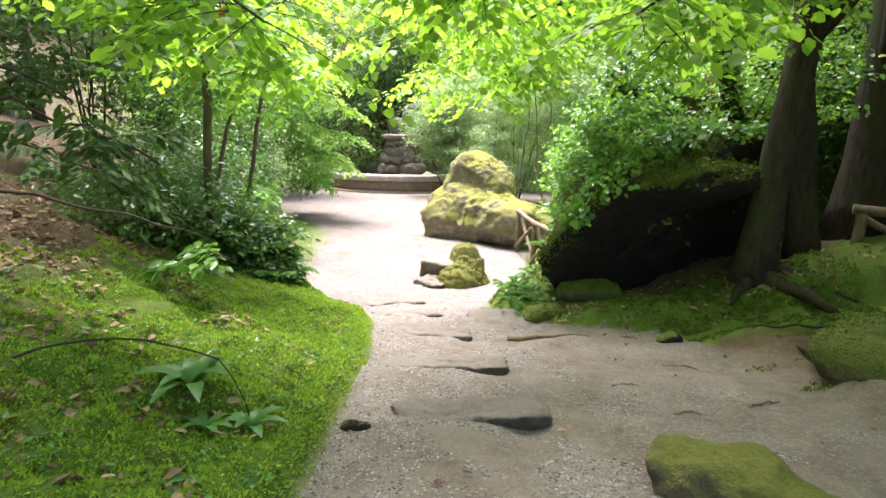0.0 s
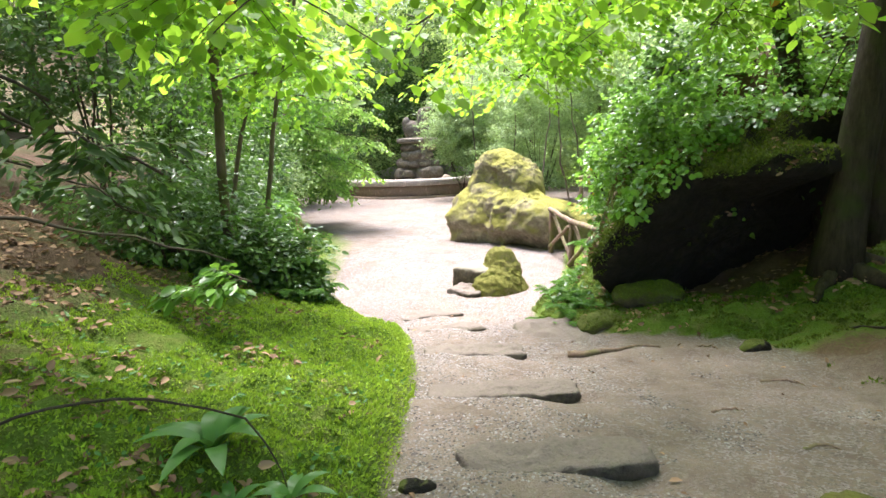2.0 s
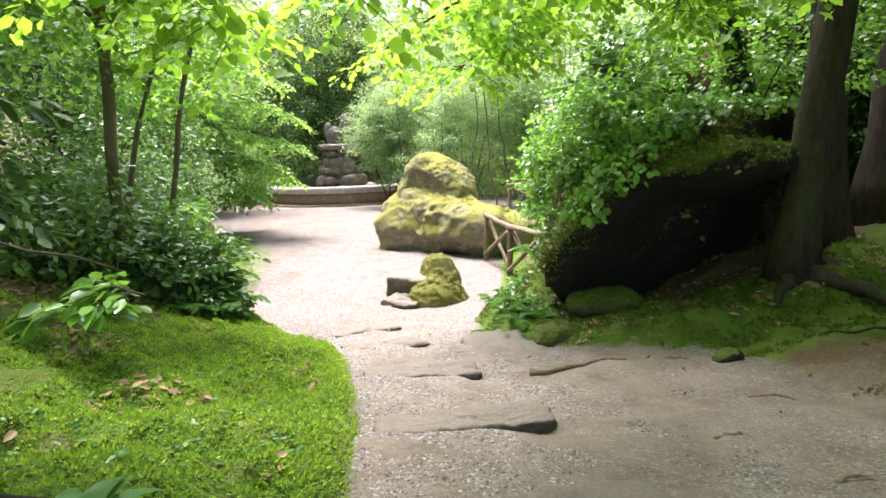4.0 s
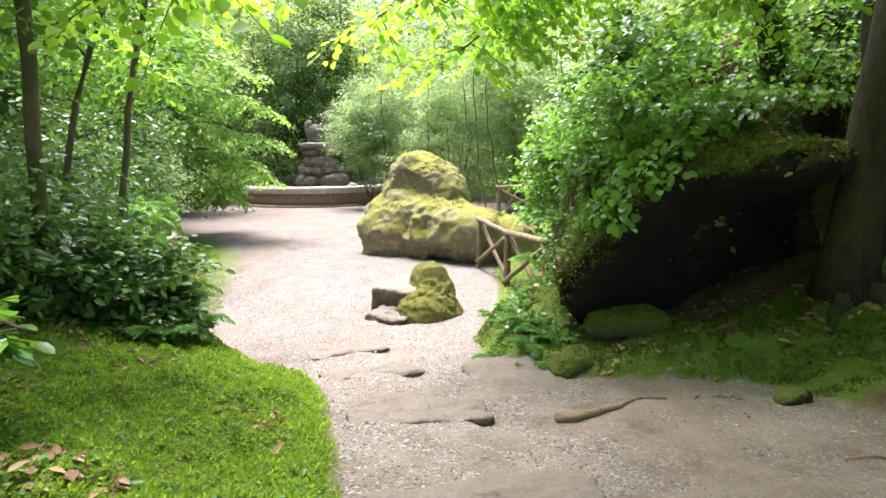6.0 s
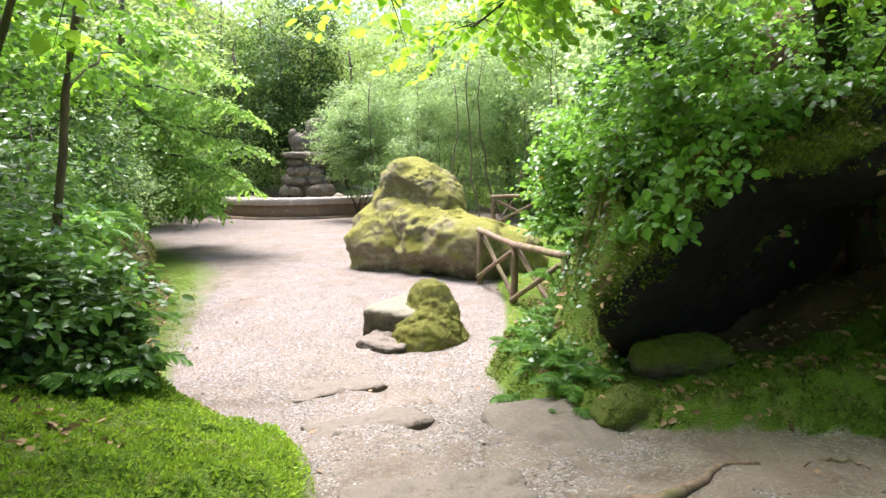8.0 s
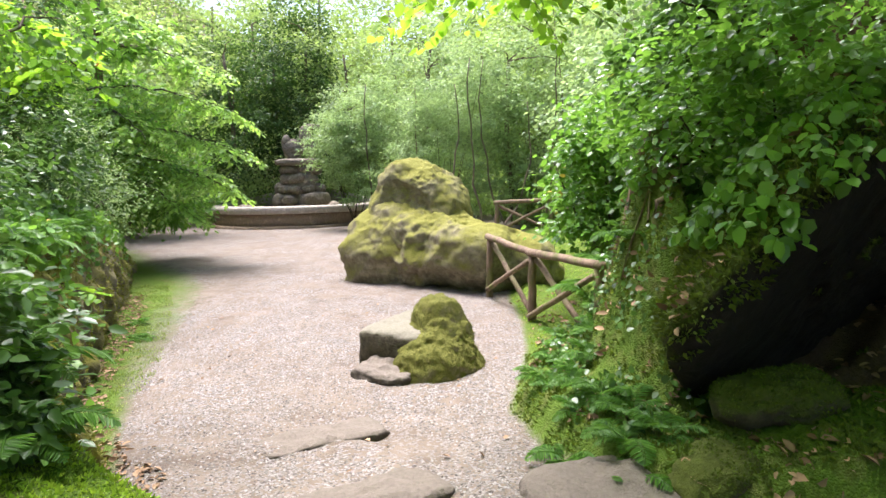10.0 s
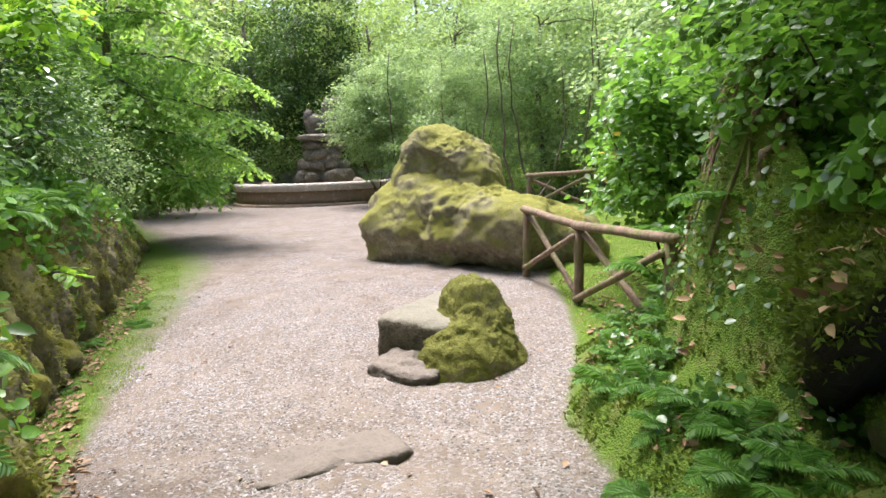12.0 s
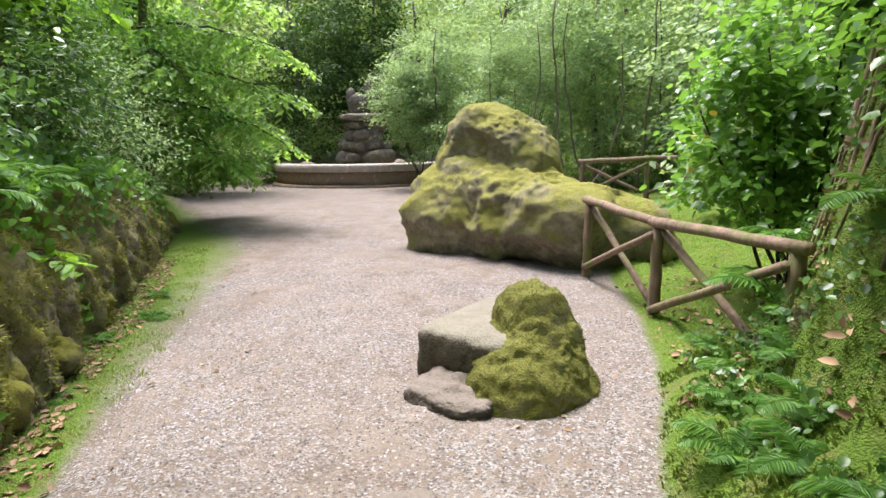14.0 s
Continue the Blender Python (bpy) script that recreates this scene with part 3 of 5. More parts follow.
root_line = [(0.70, 5.50), (0.82, 5.49), (0.95, 5.52), (1.06, 5.58), (1.16, 5.65), (1.25, 5.74), (1.35, 5.81), (1.46, 5.84), (1.58, 5.83)]
root = stem("surface_root", [(x, y, gz(x, y) + 0.012 + 0.012 * math.sin(3 * x)) for x, y in root_line], 0.03, 0.014, M_POLE, lump=0.1, sides=8)
tagged(root, "pale worn tree root lying bare across the dirt", "root")
for i, (x, y, dx, dy) in enumerate([(1.95, 4.75, 0.28, -0.06), (1.35, 4.1, 0.2, 0.02), (2.15, 3.7, 0.25, 0.1), (1.62, 3.6, 0.18, -0.02), (1.9, 5.8, 0.1, -0.2)]):
    t = stem("surface_root", bend((x, y, gz(x, y) + 0.0), (x + dx, y + dy, gz(x + dx, y + dy) + 0.0), (0.02, 0.03, 0.006), 8, 0.012, i), 0.012, 0.005, M_POLE, sides=6)
    tagged(t, "thin dark root breaking through the trodden dirt", "root")


# ---- rustic fences ----
def pole(name, a, b, r, parent, seed, label=""):
    return stem(name, bend(a, b, (0, 0, 0), 7, r * 0.13, seed), r, r * 0.86, M_POLE, parent, label, 10, 0.05, seed)


def rustic_fence(label, feet, high, r):
    f = thing("rustic_fence", label, "fence", "rustic pole fences")
    for i, (x, y, z) in enumerate(feet):
        pole("post", (x, y, z - 0.25), (x + 0.015, y, z + high), r * 1.15, f, i + 40)
    for i in range(len(feet) - 1):
        (x0, y0, z0), (x1, y1, z1) = feet[i], feet[i + 1]
        a, b = Vector((x0, y0, z0 + high)), Vector((x1, y1, z1 + high))
        d = (b - a).normalized()
        pole("rail", a - d * 0.08 + Vector((0, 0, r * 0.6)), b + d * 0.10 + Vector((0, 0, r * 0.6)), r, f, i + 60)
        w = Vector((-d.y, d.x, 0)) * r
        pole("brace", Vector((x0, y0, z0 + high * 0.95)) + w, Vector((x1, y1, z1 + 0.02)) - d * 0.12 + w, r * 0.75, f, i + 70)
        pole("brace", Vector((x0, y0, z0 + 0.02)) + d * 0.05 - w, Vector((x1, y1, z1 + high * 0.9)) - w, r * 0.75, f, i + 80)
    return f


rustic_fence("weathered rustic pole fence with crossed braces at the lawn edge", [(1.50, 12.50, 0.10), (1.62, 10.82, 0.07), (1.68, 9.05, 0.17)], 0.75, 0.047)
rustic_fence("weathered pole fence at the far side of the lawn", [(3.6, 20.6, 0.2), (5.0, 19.9, 0.28), (6.6, 19.4, 0.3)], 0.8, 0.06)
rustic_fence("rustic pole fence in the shade behind the tree", [(4.95, 7.0, 0.78), (6.4, 6.4, 0.70)], 0.75, 0.06)

# ---- fountain ----
FX, FY, FR = -2.75, 30.6, 3.7


def ring_bm(r_out, r_in, z0, z1, n=96, wob=0.015, lift=None, seed=1):
    bm = bmesh.new()
    r = random.Random(seed)
    loops = []
    for k in range(n):
        t = 2 * math.pi * k / n
        up = lift(t) if lift else 0
        j = 1 + r.uniform(-wob, wob)
        prof = [(r_out * j, z0), (r_out * j, z1 - 0.05 + up), (r_out * j - 0.05, z1 + up), (r_in + 0.05, z1 + up), (r_in, z1 - 0.05 + up), (r_in, z0)]
        loops.append([bm.verts.new((FX + a * math.cos(t), FY + a * math.sin(t), z)) for a, z in prof])
    for k in range(n):
        a, b = loops[k], loops[(k + 1) % n]
        for i in range(6):
            i2 = (i + 1) % 6
            bm.faces.new((a[i], b[i], b[i2], a[i2]))
    bm.normal_update()
    return bm


fountain = thing("fountain_basin", "round stone fountain basin with a pale worn coping on the plaza", "fountain")
back_up = lambda t: 0.55 * max(0.0, math.sin(t)) ** 2
part("basin_wall", ring_bm(FR - 0.12, FR - 0.5, -0.1, 0.56, lift=back_up), M_PLASTER, fountain, "brown stained basin wall")
part("coping", ring_bm(FR, FR - 0.6, 0.56, 0.84, wob=0.008, lift=back_up), M_RIM, fountain, "pale worn rounded coping")
part("plinth", ring_bm(FR + 0.1, FR - 0.1, -0.1, 0.1, seed=4), M_PLASTER, fountain, "low dark footing")
bm = bmesh.new()
bmesh.ops.create_circle(bm, cap_ends=True, segments=64, radius=FR - 0.45, matrix=Matrix.Translation((FX, FY, 0.35)))
part("basin_floor", bm, M_GREY, fountain, smooth=False)

cascade = thing("fountain_tower", "stacked rough grey boulders rising as a cascade in the basin", "fountain")
r = random.Random(5)
for level, (z, wide, n, size) in enumerate([(0.55, 0.95, 9, 0.42), (1.0, 0.85, 8, 0.40), (1.45, 0.75, 7, 0.38), (1.9, 0.62, 6, 0.36), (2.3, 0.6, 6, 0.3)]):
    for k in range(n):
        t = 2 * math.pi * (k + 0.5 * level + r.uniform(-0.25, 0.25)) / n
        s = size * r.uniform(0.65, 1.3)
        part("tower_stone", rock_bm((FX + wide * math.cos(t), FY + wide * math.sin(t), z), (s, s * 0.8, s * 0.62), math.degrees(t) + 90, 50 + level * 10 + k, 3, 3, 0.08, 2.0), M_GREY, cascade)
part("core", rock_bm((FX, FY, 1.3), (0.7, 0.7, 1.3), 0, 99, 4, 3, 0.1, 1.5), M_GREY, cascade)
part("ledge", rock_bm((FX, FY, 2.62), (1.0, 0.85, 0.14), 10, 98, 4, 4, 0.06, 2.0), M_GREY, cascade, "broad overhanging stone ledge")
for k, (dx, dy, s) in enumerate([(-1.9, -2.6, 0.36), (-1.3, -2.4, 0.25), (1.5, -2.5, 0.38), (2.2, -2.2, 0.3)]):
    loose_stone("basin_rock", "rough grey rock lying in the fountain basin", (FX + dx, FY + dy, 0.62), (s, s * 0.7, s * 0.85), k * 40, 120 + k, M_GREY)
sb = rock_bm((FX - 0.25, FY, 3.15), (0.42, 0.3, 0.46), 10, 131, 4, 2.2, 0.08, 2.0)
for c, rad, s in [((FX + 0.3, FY, 3.6), (0.3, 0.24, 0.62), 132), ((FX - 0.5, FY, 3.45), (0.2, 0.2, 0.34), 133), ((FX + 0.55, FY, 3.2), (0.2, 0.22, 0.5), 134), ((FX + 0.62, FY, 4.15), (0.35, 0.18, 0.12), 135)]:
    b2 = rock_bm(c, rad, 20, s, 3, 2.2, 0.06, 2.4)
    tmp = bpy.data.meshes.new("tmp")
    b2.to_mesh(tmp)
    b2.free()
    sb.from_mesh(tmp)
statue = part("statue", sb, M_GREY)
tagged(statue, "weathered grey stone figure group crowning the fountain tower", "statue")

# ---- plants: builders ----
def on_mesh(obs, n, rng, keep):
    """Random places on the faces of meshes at rest in the world, with their normals; keep(p, nrm) picks."""
    tri, nor = [], []
    for ob in obs:
        me = ob.data
        me.calc_loop_triangles()
        co = np.empty(len(me.vertices) * 3, np.float32)
        me.vertices.foreach_get("co", co)
        co = co.reshape(-1, 3) + np.array(ob.location)
        t = np.empty(len(me.loop_triangles) * 3, np.int32)
        me.loop_triangles.foreach_get("vertices", t)
        tri.append(co[t.reshape(-1, 3)])
    tri = np.concatenate(tri)
    cr = np.cross(tri[:, 1] - tri[:, 0], tri[:, 2] - tri[:, 0])
    area = np.linalg.norm(cr, axis=1) + 1e-12
    nor = cr / area[:, None]
    ok = keep(tri.mean(1), nor)
    tri, nor, area = tri[ok], nor[ok], area[ok]
    k = rng.choice(len(tri), n, p=area / area.sum())
    w = rng.dirichlet((1, 1, 1), n)
    return (tri[k] * w[:, :, None]).sum(1), nor[k]


def on_ground(n, rng, x0, x1, y0, y1, keep):
    x, y = rng.uniform(x0, x1, n), rng.uniform(y0, y1, n)
    dl, dr = np.interp(y, LEFT_Y, LEFT_X) - x, x - np.interp(y, RIGHT_Y, RIGHT_X)
    ok = keep(x, y, dl, dr)
    x, y = x[ok], y[ok]
    z, e = ground_z(x, y), 0.03
    nrm = np.stack([(ground_z(x - e, y) - ground_z(x + e, y)) / (2 * e), (ground_z(x, y - e) - ground_z(x, y + e)) / (2 * e), np.ones_like(x)], -1)
    return np.stack([x, y, z], -1), nrm / np.linalg.norm(nrm, axis=1, keepdims=True)


def tufts(name, label, category, p, nrm, size, mat, lean=0.6, ratio=0.45, sink=0.004, parent=None):
    """Short blades that stand on a surface, one object of many."""
    n = len(p)
    ax = nrm + RNG.normal(size=(n, 3)) * lean
    L = size * RNG.uniform(0.5, 1.4, n)
    v, f = leaves(p - nrm * sink, ax, RNG.normal(size=(n, 3)), L, L * ratio, broad=False)
    ob = mesh_object(name, v, f, mat, parent)
    return tagged(ob, label, category, kind="stuff")


def frond_mesh(name, length, pairs, seed, arch=0.55):
    """One fern frond that rises and arches over, with rows of narrow leaflets."""
    rng = np.random.default_rng(seed)
    t = np.linspace(0, 1, 14)
    spine = np.stack([length * (t - 0.18 * t ** 3), 0.04 * length * np.sin(3 * t), length * (0.75 * t - arch * 1.35 * t * t)], -1)
    tv, tf = tube([Vector(p) for p in spine], [0.006 * (1 - 0.8 * s) + 0.0012 for s in t], 4)
    s = np.repeat(np.linspace(0.14, 0.99, pairs), 2)
    side = np.tile([-1.0, 1.0], pairs)
    base = np.stack([np.interp(s, t, spine[:, i]) for i in range(3)], -1)
    tang = np.stack([np.interp(s, t, np.gradient(spine[:, i])) for i in range(3)], -1)
    tang /= np.linalg.norm(tang, axis=1, keepdims=True)
    out = np.array([0, 1.0, 0]) * side[:, None]
    ax = out + tang * 0.45 + rng.normal(size=(len(s), 3)) * 0.09
    up = np.cross(tang, np.array([0, 1.0, 0]))
    up *= -np.sign(up[:, 2:3] + 1e-9) * -1
    L = length * 0.25 * np.sin(math.pi * np.clip(0.12 + 0.88 * s, 0, 1)) ** 0.7 + 0.01
    v, f = leaves(base, ax, up + rng.normal(size=(len(s), 3)) * 0.15, L, np.full(len(s), length * 0.85 / pairs * 1.05), 0.1, 0.2, True)
    verts = list(map(tuple, tv)) + list(map(tuple, v))
    faces = list(tf) + [tuple(int(i) + len(tv) for i in q) for q in f]
    me = bpy.data.meshes.new(name)
    me.from_pydata(verts, [], faces)
    me.update()
    me.materials.append(M_FERN)
    return me


FRONDS = [frond_mesh("frond", 0.62, 26, 1), frond_mesh("frond", 0.5, 24, 2, 0.45), frond_mesh("frond", 0.42, 22, 3, 0.62)]


def fern(x, y, size, count, seed, label="green fern with arching feathery fronds on the bank", z=None, face=None, wide=360):
    r = random.Random(seed)
    f = tagged(new("fern"), label, "fern", "ferns on the banks")
    f.location = (x, y, (gz(x, y) if z is None else z) - 0.01)
    for k in range(count):
        o = new("frond", FRONDS[k % 3])
        o.parent = f
        turn = (face if face is not None else 0) + wide * (k / count - 0.5) + r.uniform(-14, 14)
        s = size * r.uniform(0.75, 1.15)
        o.matrix_local = pose(0, 0, 0, 0, r.uniform(-25, 8), turn) @ Matrix.Diagonal((s, s, s, 1))
    return f


def tree(name, label, foot, top, r0, r1, blobs, size, mat, seed, limbs=4, broad=False, bark=None, lean=(0, 0, 0), ratio=0.5, tilt=0.55):
    """A tree: tapered trunk, limbs that reach into the crown, and a crown of leaf clumps."""
    rng = np.random.default_rng(seed)
    rr = random.Random(seed)
    t = thing(name, label, "tree")
    fz = gz(foot[0], foot[1])
    pts = bend((foot[0], foot[1], fz - 0.15), top, lean, 9, 0.02, seed)
    n = len(pts) - 1
    radii = [r0 + (r1 - r0) * i / n + (0.45 * r0 if i == 0 else 0.12 * r0 if i == 1 else 0) for i in range(n + 1)]
    v, f = tube(pts, radii, 10, 0.07, seed)
    trunk = mesh_object("trunk", v, f, bark or M_BARK, t, smooth=True)
    for k in range(limbs):
        a = pts[rr.randint(n // 2, n)]
        c, rad = blobs[k % len(blobs)][:2]
        b = Vector([c[i] + rad[i] * rr.uniform(-0.7, 0.7) for i in range(3)])
        if b.z < a.z - 0.5:
            b.z = a.z + rr.uniform(-0.2, 0.4)
        stem("limb", bend(a, b, (0, 0, 0.12), 7, 0.04, seed + k), max(r1 * 0.6, 0.012), max(r1 * 0.15, 0.005), bark or M_BARK, trunk, sides=6, seed=k)
    crown("crown", rng, blobs, size, mat, t, broad=broad, ratio=ratio, tilt=tilt)
    return t


def shrub(name, label, foot, blobs, size, mat, seed, stems=5, broad=False, ratio=0.5, tilt=0.6):
    rng = np.random.default_rng(seed)
    rr = random.Random(seed)
    s = thing(name, label, "shrub")
    for k in range(stems):
        c, rad = blobs[k % len(blobs)][:2]
        a = (foot[0] + rr.uniform(-0.12, 0.12), foot[1] + rr.uniform(-0.12, 0.12), gz(foot[0], foot[1]) - 0.12)
        b = [c[i] + rad[i] * rr.uniform(-0.75, 0.75) for i in range(3)]
        b[2] = max(b[2], a[2] + 0.2)
        stem("stem", bend(a, b, (0, 0, 0.1), 7, 0.03, seed + k), 0.02, 0.006, M_TWIG, s, sides=6, seed=k)
    crown("foliage", rng, blobs, size, mat, s, broad=broad, ratio=ratio, tilt=tilt)
    return s


# ---- ivy mound, boulder brow and the bright bush ----
rng = np.random.default_rng(21)
boulder_rock = boulder.children[0]


def ivy_cover(name, label, p, nrm, size, mat, lift=0.06):
    n = len(p)
    ax = np.array([-0.35, -0.5, -0.55]) + rng.normal(size=(n, 3)) * 0.6
    nm = nrm + np.array([0, -0.15, 0.35]) + rng.normal(size=(n, 3)) * 0.4
    L = size * rng.uniform(0.6, 1.3, n)
    v, f = leaves(p + nrm * rng.uniform(0.01, lift, (n, 1)), ax, nm, L, L * 0.85, 0.12, 0.15, True)
    ob = mesh_object(name, v, f, mat)
    return tagged(ob, label, "ivy", kind="stuff")


p1, n1 = on_ground(70000, rng, 1.0, 7.5, 6.4, 12.5, lambda x, y, dl, dr: (ground_z(x, y) > 1.55 + 0.25 * waves(x, y, 31, 0.8)) & (waves(x, y, 32, 0.9) > -0.35 + 0.7 * step01((x - 1.6) / 0.4) * step01((y - 7.8) / 0.4) * step01((10.4 - y) / 0.5)))
ivy_cover("ivy_on_mound", "glossy green ivy trailing over the leafy mound", p1[:19000], n1[:19000], 0.085, M_IVY, 0.16)
p2, n2 = on_mesh([boulder_rock], 4800, rng, lambda p, q: (p[:, 2] > 1.2 + 0.45 * waves(p[:, 0], p[:, 2], 33, 0.7)) & (q[:, 2] > 0.1) & ((p[:, 0] < 2.35 + 0.2 * waves(p[:, 2], p[:, 1], 37, 0.5)) | ((p[:, 1] > 7.2) & (q[:, 2] > 0.3))))
ivy_cover("ivy_on_boulder", "ivy hanging over the brow of the boulder", p2, n2, 0.08, M_IVY, 0.12)
shrub("bright_shrub", "bright green leafy shrub leaning out over the lawn fence", (2.75, 10.6), [((2.35, 10.7, 1.55), (0.55, 0.55, 0.65), 90, 26, 0.11), ((2.7, 11.3, 1.5), (0.6, 0.6, 0.75), 80, 26, 0.12), ((2.95, 10.0, 2.75), (0.6, 0.5, 0.4), 70, 26, 0.11), ((2.7, 10.6, 2.2), (0.6, 0.6, 0.6), 80, 26, 0.12)], 0.085, M_IVY, 41, 8, True, 0.75)
shrub("ivy_shrub", "dense climbing shrub rising over the mound top", (3.3, 8.6), [((2.6, 8.7, 2.4), (0.9, 0.7, 0.5), 90, 22, 0.12), ((3.6, 8.4, 2.9), (1.0, 0.8, 0.6), 90, 22, 0.13), ((2.15, 8.3, 2.0), (0.5, 0.7, 0.5), 80, 22, 0.11), ((2.3, 7.6, 2.5), (0.5, 0.5, 0.35), 50, 22, 0.1), ((4.6, 8.0, 3.2), (1.0, 0.9, 0.6), 70, 22, 0.14)], 0.072, M_IVY, 42, 6, True, 0.75)
shrub("ivy_thicket", "dark glossy ivy thicket crowning the earth wall", (3.1, 9.4), [((2.75, 9.7, 2.75), (0.5, 0.5, 0.4), 60, 26, 0.1), ((3.0, 9.3, 3.3), (0.6, 0.6, 0.4), 60, 26, 0.12), ((2.5, 9.1, 2.5), (0.35, 0.4, 0.3), 40, 26, 0.09)], 0.085, M_BRAMBLE, 43, 6, True, 0.75)
pb, nb = on_ground(30000, rng, 0.8, 3.2, 7.0, 10.0, lambda x, y, dl, dr: (dr > 0.22) & (dr < 1.5) & (waves(x, y, 38, 0.45) > 0.05))
ivy_cover("mound_undergrowth", "dark small-leaved plants among fern and litter on the mound", pb[:1600], nb[:1600], 0.045, M_BRAMBLE, 0.12)
p3, n3 = on_mesh([boulder_rock], 40000, rng, lambda p, q: ((q[:, 2] > 0.35 + 0.2 * waves(p[:, 0], p[:, 1], 34, 0.6)) & (p[:, 2] > 1.8)) | ((p[:, 0] < 1.45 + (p[:, 2] - 0.9) * 0.62 + 0.12 * waves(p[:, 1], p[:, 2], 35, 0.5)) & (q[:, 2] > -0.35)) | ((q[:, 0] < -0.5) & (q[:, 2] > -0.25)))
tufts("moss_on_boulder", "green moss on the brow of the boulder", "moss", p3, n3, 0.04, M_DEEPMOSS, 0.9)

loose_stone("root_mound", "mossy hump of soil and stone at the fence end", (1.82, 8.55, 0.45), (0.34, 0.42, 0.42), 10, 62, M_MOSSROCK, 2.4, 0.14, 2.0, 5)

# bare roots and litter on the mound
for k, (a, b) in enumerate([((2.2, 8.6, 1.4), (3.2, 8.7, 2.6)), ((2.1, 9.1, 1.1), (2.9, 9.3, 2.2))]):
    o = stem("hanging_root", bend(a, b, (0, -0.08, 0.06), 9, 0.03, k), 0.035, 0.015, M_BARK, seed=k)
    tagged(o, "bare brown root winding over the mound", "root")

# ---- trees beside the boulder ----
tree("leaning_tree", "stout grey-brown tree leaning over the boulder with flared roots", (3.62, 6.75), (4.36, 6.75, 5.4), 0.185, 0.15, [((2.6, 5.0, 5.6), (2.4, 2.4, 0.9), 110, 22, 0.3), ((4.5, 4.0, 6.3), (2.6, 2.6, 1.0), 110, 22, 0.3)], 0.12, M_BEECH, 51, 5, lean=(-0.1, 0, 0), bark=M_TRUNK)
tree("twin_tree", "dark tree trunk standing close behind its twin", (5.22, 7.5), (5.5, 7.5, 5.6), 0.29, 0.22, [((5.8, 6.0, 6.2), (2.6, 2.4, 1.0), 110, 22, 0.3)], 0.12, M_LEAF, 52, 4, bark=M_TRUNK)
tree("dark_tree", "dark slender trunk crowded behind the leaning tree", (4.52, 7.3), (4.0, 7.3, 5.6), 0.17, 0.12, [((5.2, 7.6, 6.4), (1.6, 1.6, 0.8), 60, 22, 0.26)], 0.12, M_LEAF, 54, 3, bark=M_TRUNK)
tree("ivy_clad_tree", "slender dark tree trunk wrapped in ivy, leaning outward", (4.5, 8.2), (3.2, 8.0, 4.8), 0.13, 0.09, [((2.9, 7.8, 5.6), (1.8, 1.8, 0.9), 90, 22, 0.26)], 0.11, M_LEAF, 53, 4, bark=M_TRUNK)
pi = bend((4.5, 8.2, gz(4.5, 8.2)), (3.2, 8.0, 4.8), (0, 0, 0), 60, 0, 0)
pi = np.array([tuple(q) for q in pi])[rng.integers(0, 60, 900)]
an = rng.normal(size=(900, 3)) * np.array([1, 1, 0.2])
an /= np.linalg.norm(an, axis=1, keepdims=True)
ivy_cover("ivy_on_trunk", "dark ivy wrapped round the slender trunk", pi + an * 0.1, an, 0.07, M_DARKLEAF, 0.06)
for k, (a, b, c) in enumerate([((3.62, 6.6, 0.95), (3.25, 6.4, 0.78), 0.11), ((3.8, 6.6, 0.95), (4.1, 5.9, 0.85), 0.15), ((3.95, 6.7, 0.95), (4.5, 6.2, 1.0), 0.12), ((3.3, 5.3, 0.86), (3.1, 4.3, 0.75), 0.04), ((4.3, 5.3, 1.1), (3.0, 5.6, 0.82), 0.03)]):
    a, b = (a[0] - 0.1, a[1], gz(a[0] - 0.1, a[1]) + c * 0.1), (b[0], b[1], gz(b[0], b[1]) - 0.01)
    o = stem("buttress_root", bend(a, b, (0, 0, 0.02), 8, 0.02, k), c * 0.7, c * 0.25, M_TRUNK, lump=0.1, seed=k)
    tagged(o, "mossy tree root spreading over the shaded shelf", "root")
loose_stone("shade_stone", "broad mossy boulder low in the shade of the trees", (3.6, 4.3, 0.72), (0.7, 0.5, 0.26), 20, 61, M_MOSSROCK)

# Out of view: shrubs added to hold low sky light off the boulder.
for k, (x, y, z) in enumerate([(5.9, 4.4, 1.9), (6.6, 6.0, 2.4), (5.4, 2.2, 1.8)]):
    shrub("shade_shrub", "unseen dark evergreen shrub added to block sky light beside the trees", (x, y), [((x, y, z), (0.9, 0.9, 1.0), 60, 40, 0.2), ((x + 0.5, y + 0.3, z + 1.2), (0.9, 0.9, 0.8), 50, 40, 0.2)], 0.12, M_DARKLEAF, 800 + k, 6, True, 0.5)

# Dark foliage added so the space behind the trunks reads as deep shade.
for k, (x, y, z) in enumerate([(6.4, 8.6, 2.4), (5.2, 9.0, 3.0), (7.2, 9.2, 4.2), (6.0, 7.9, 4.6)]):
    shrub("shade_shrub", "dark evergreen thicket added as shade behind the crowded trunks", (x, y), [((x, y, z), (0.9, 0.6, 0.9), 50, 34, 0.2)], 0.12, M_DARKLEAF, 820 + k, 5, True, 0.5)
for k, (x, y, z) in enumerate([(-4.8, 8.0, 3.5), (-5.3, 10.4, 3.4), (-6.2, 13.0, 3.6)]):
    shrub("bank_thicket", "tall dark thicket of evergreen leaves on the bank", (x, y), [((x, y, z), (0.8, 0.9, 1.1), 60, 34, 0.18), ((x - 0.4, y + 0.3, z + 1.3), (0.9, 0.9, 0.8), 50, 34, 0.2)], 0.11, M_DARKLEAF, 830 + k, 6, True, 0.5)

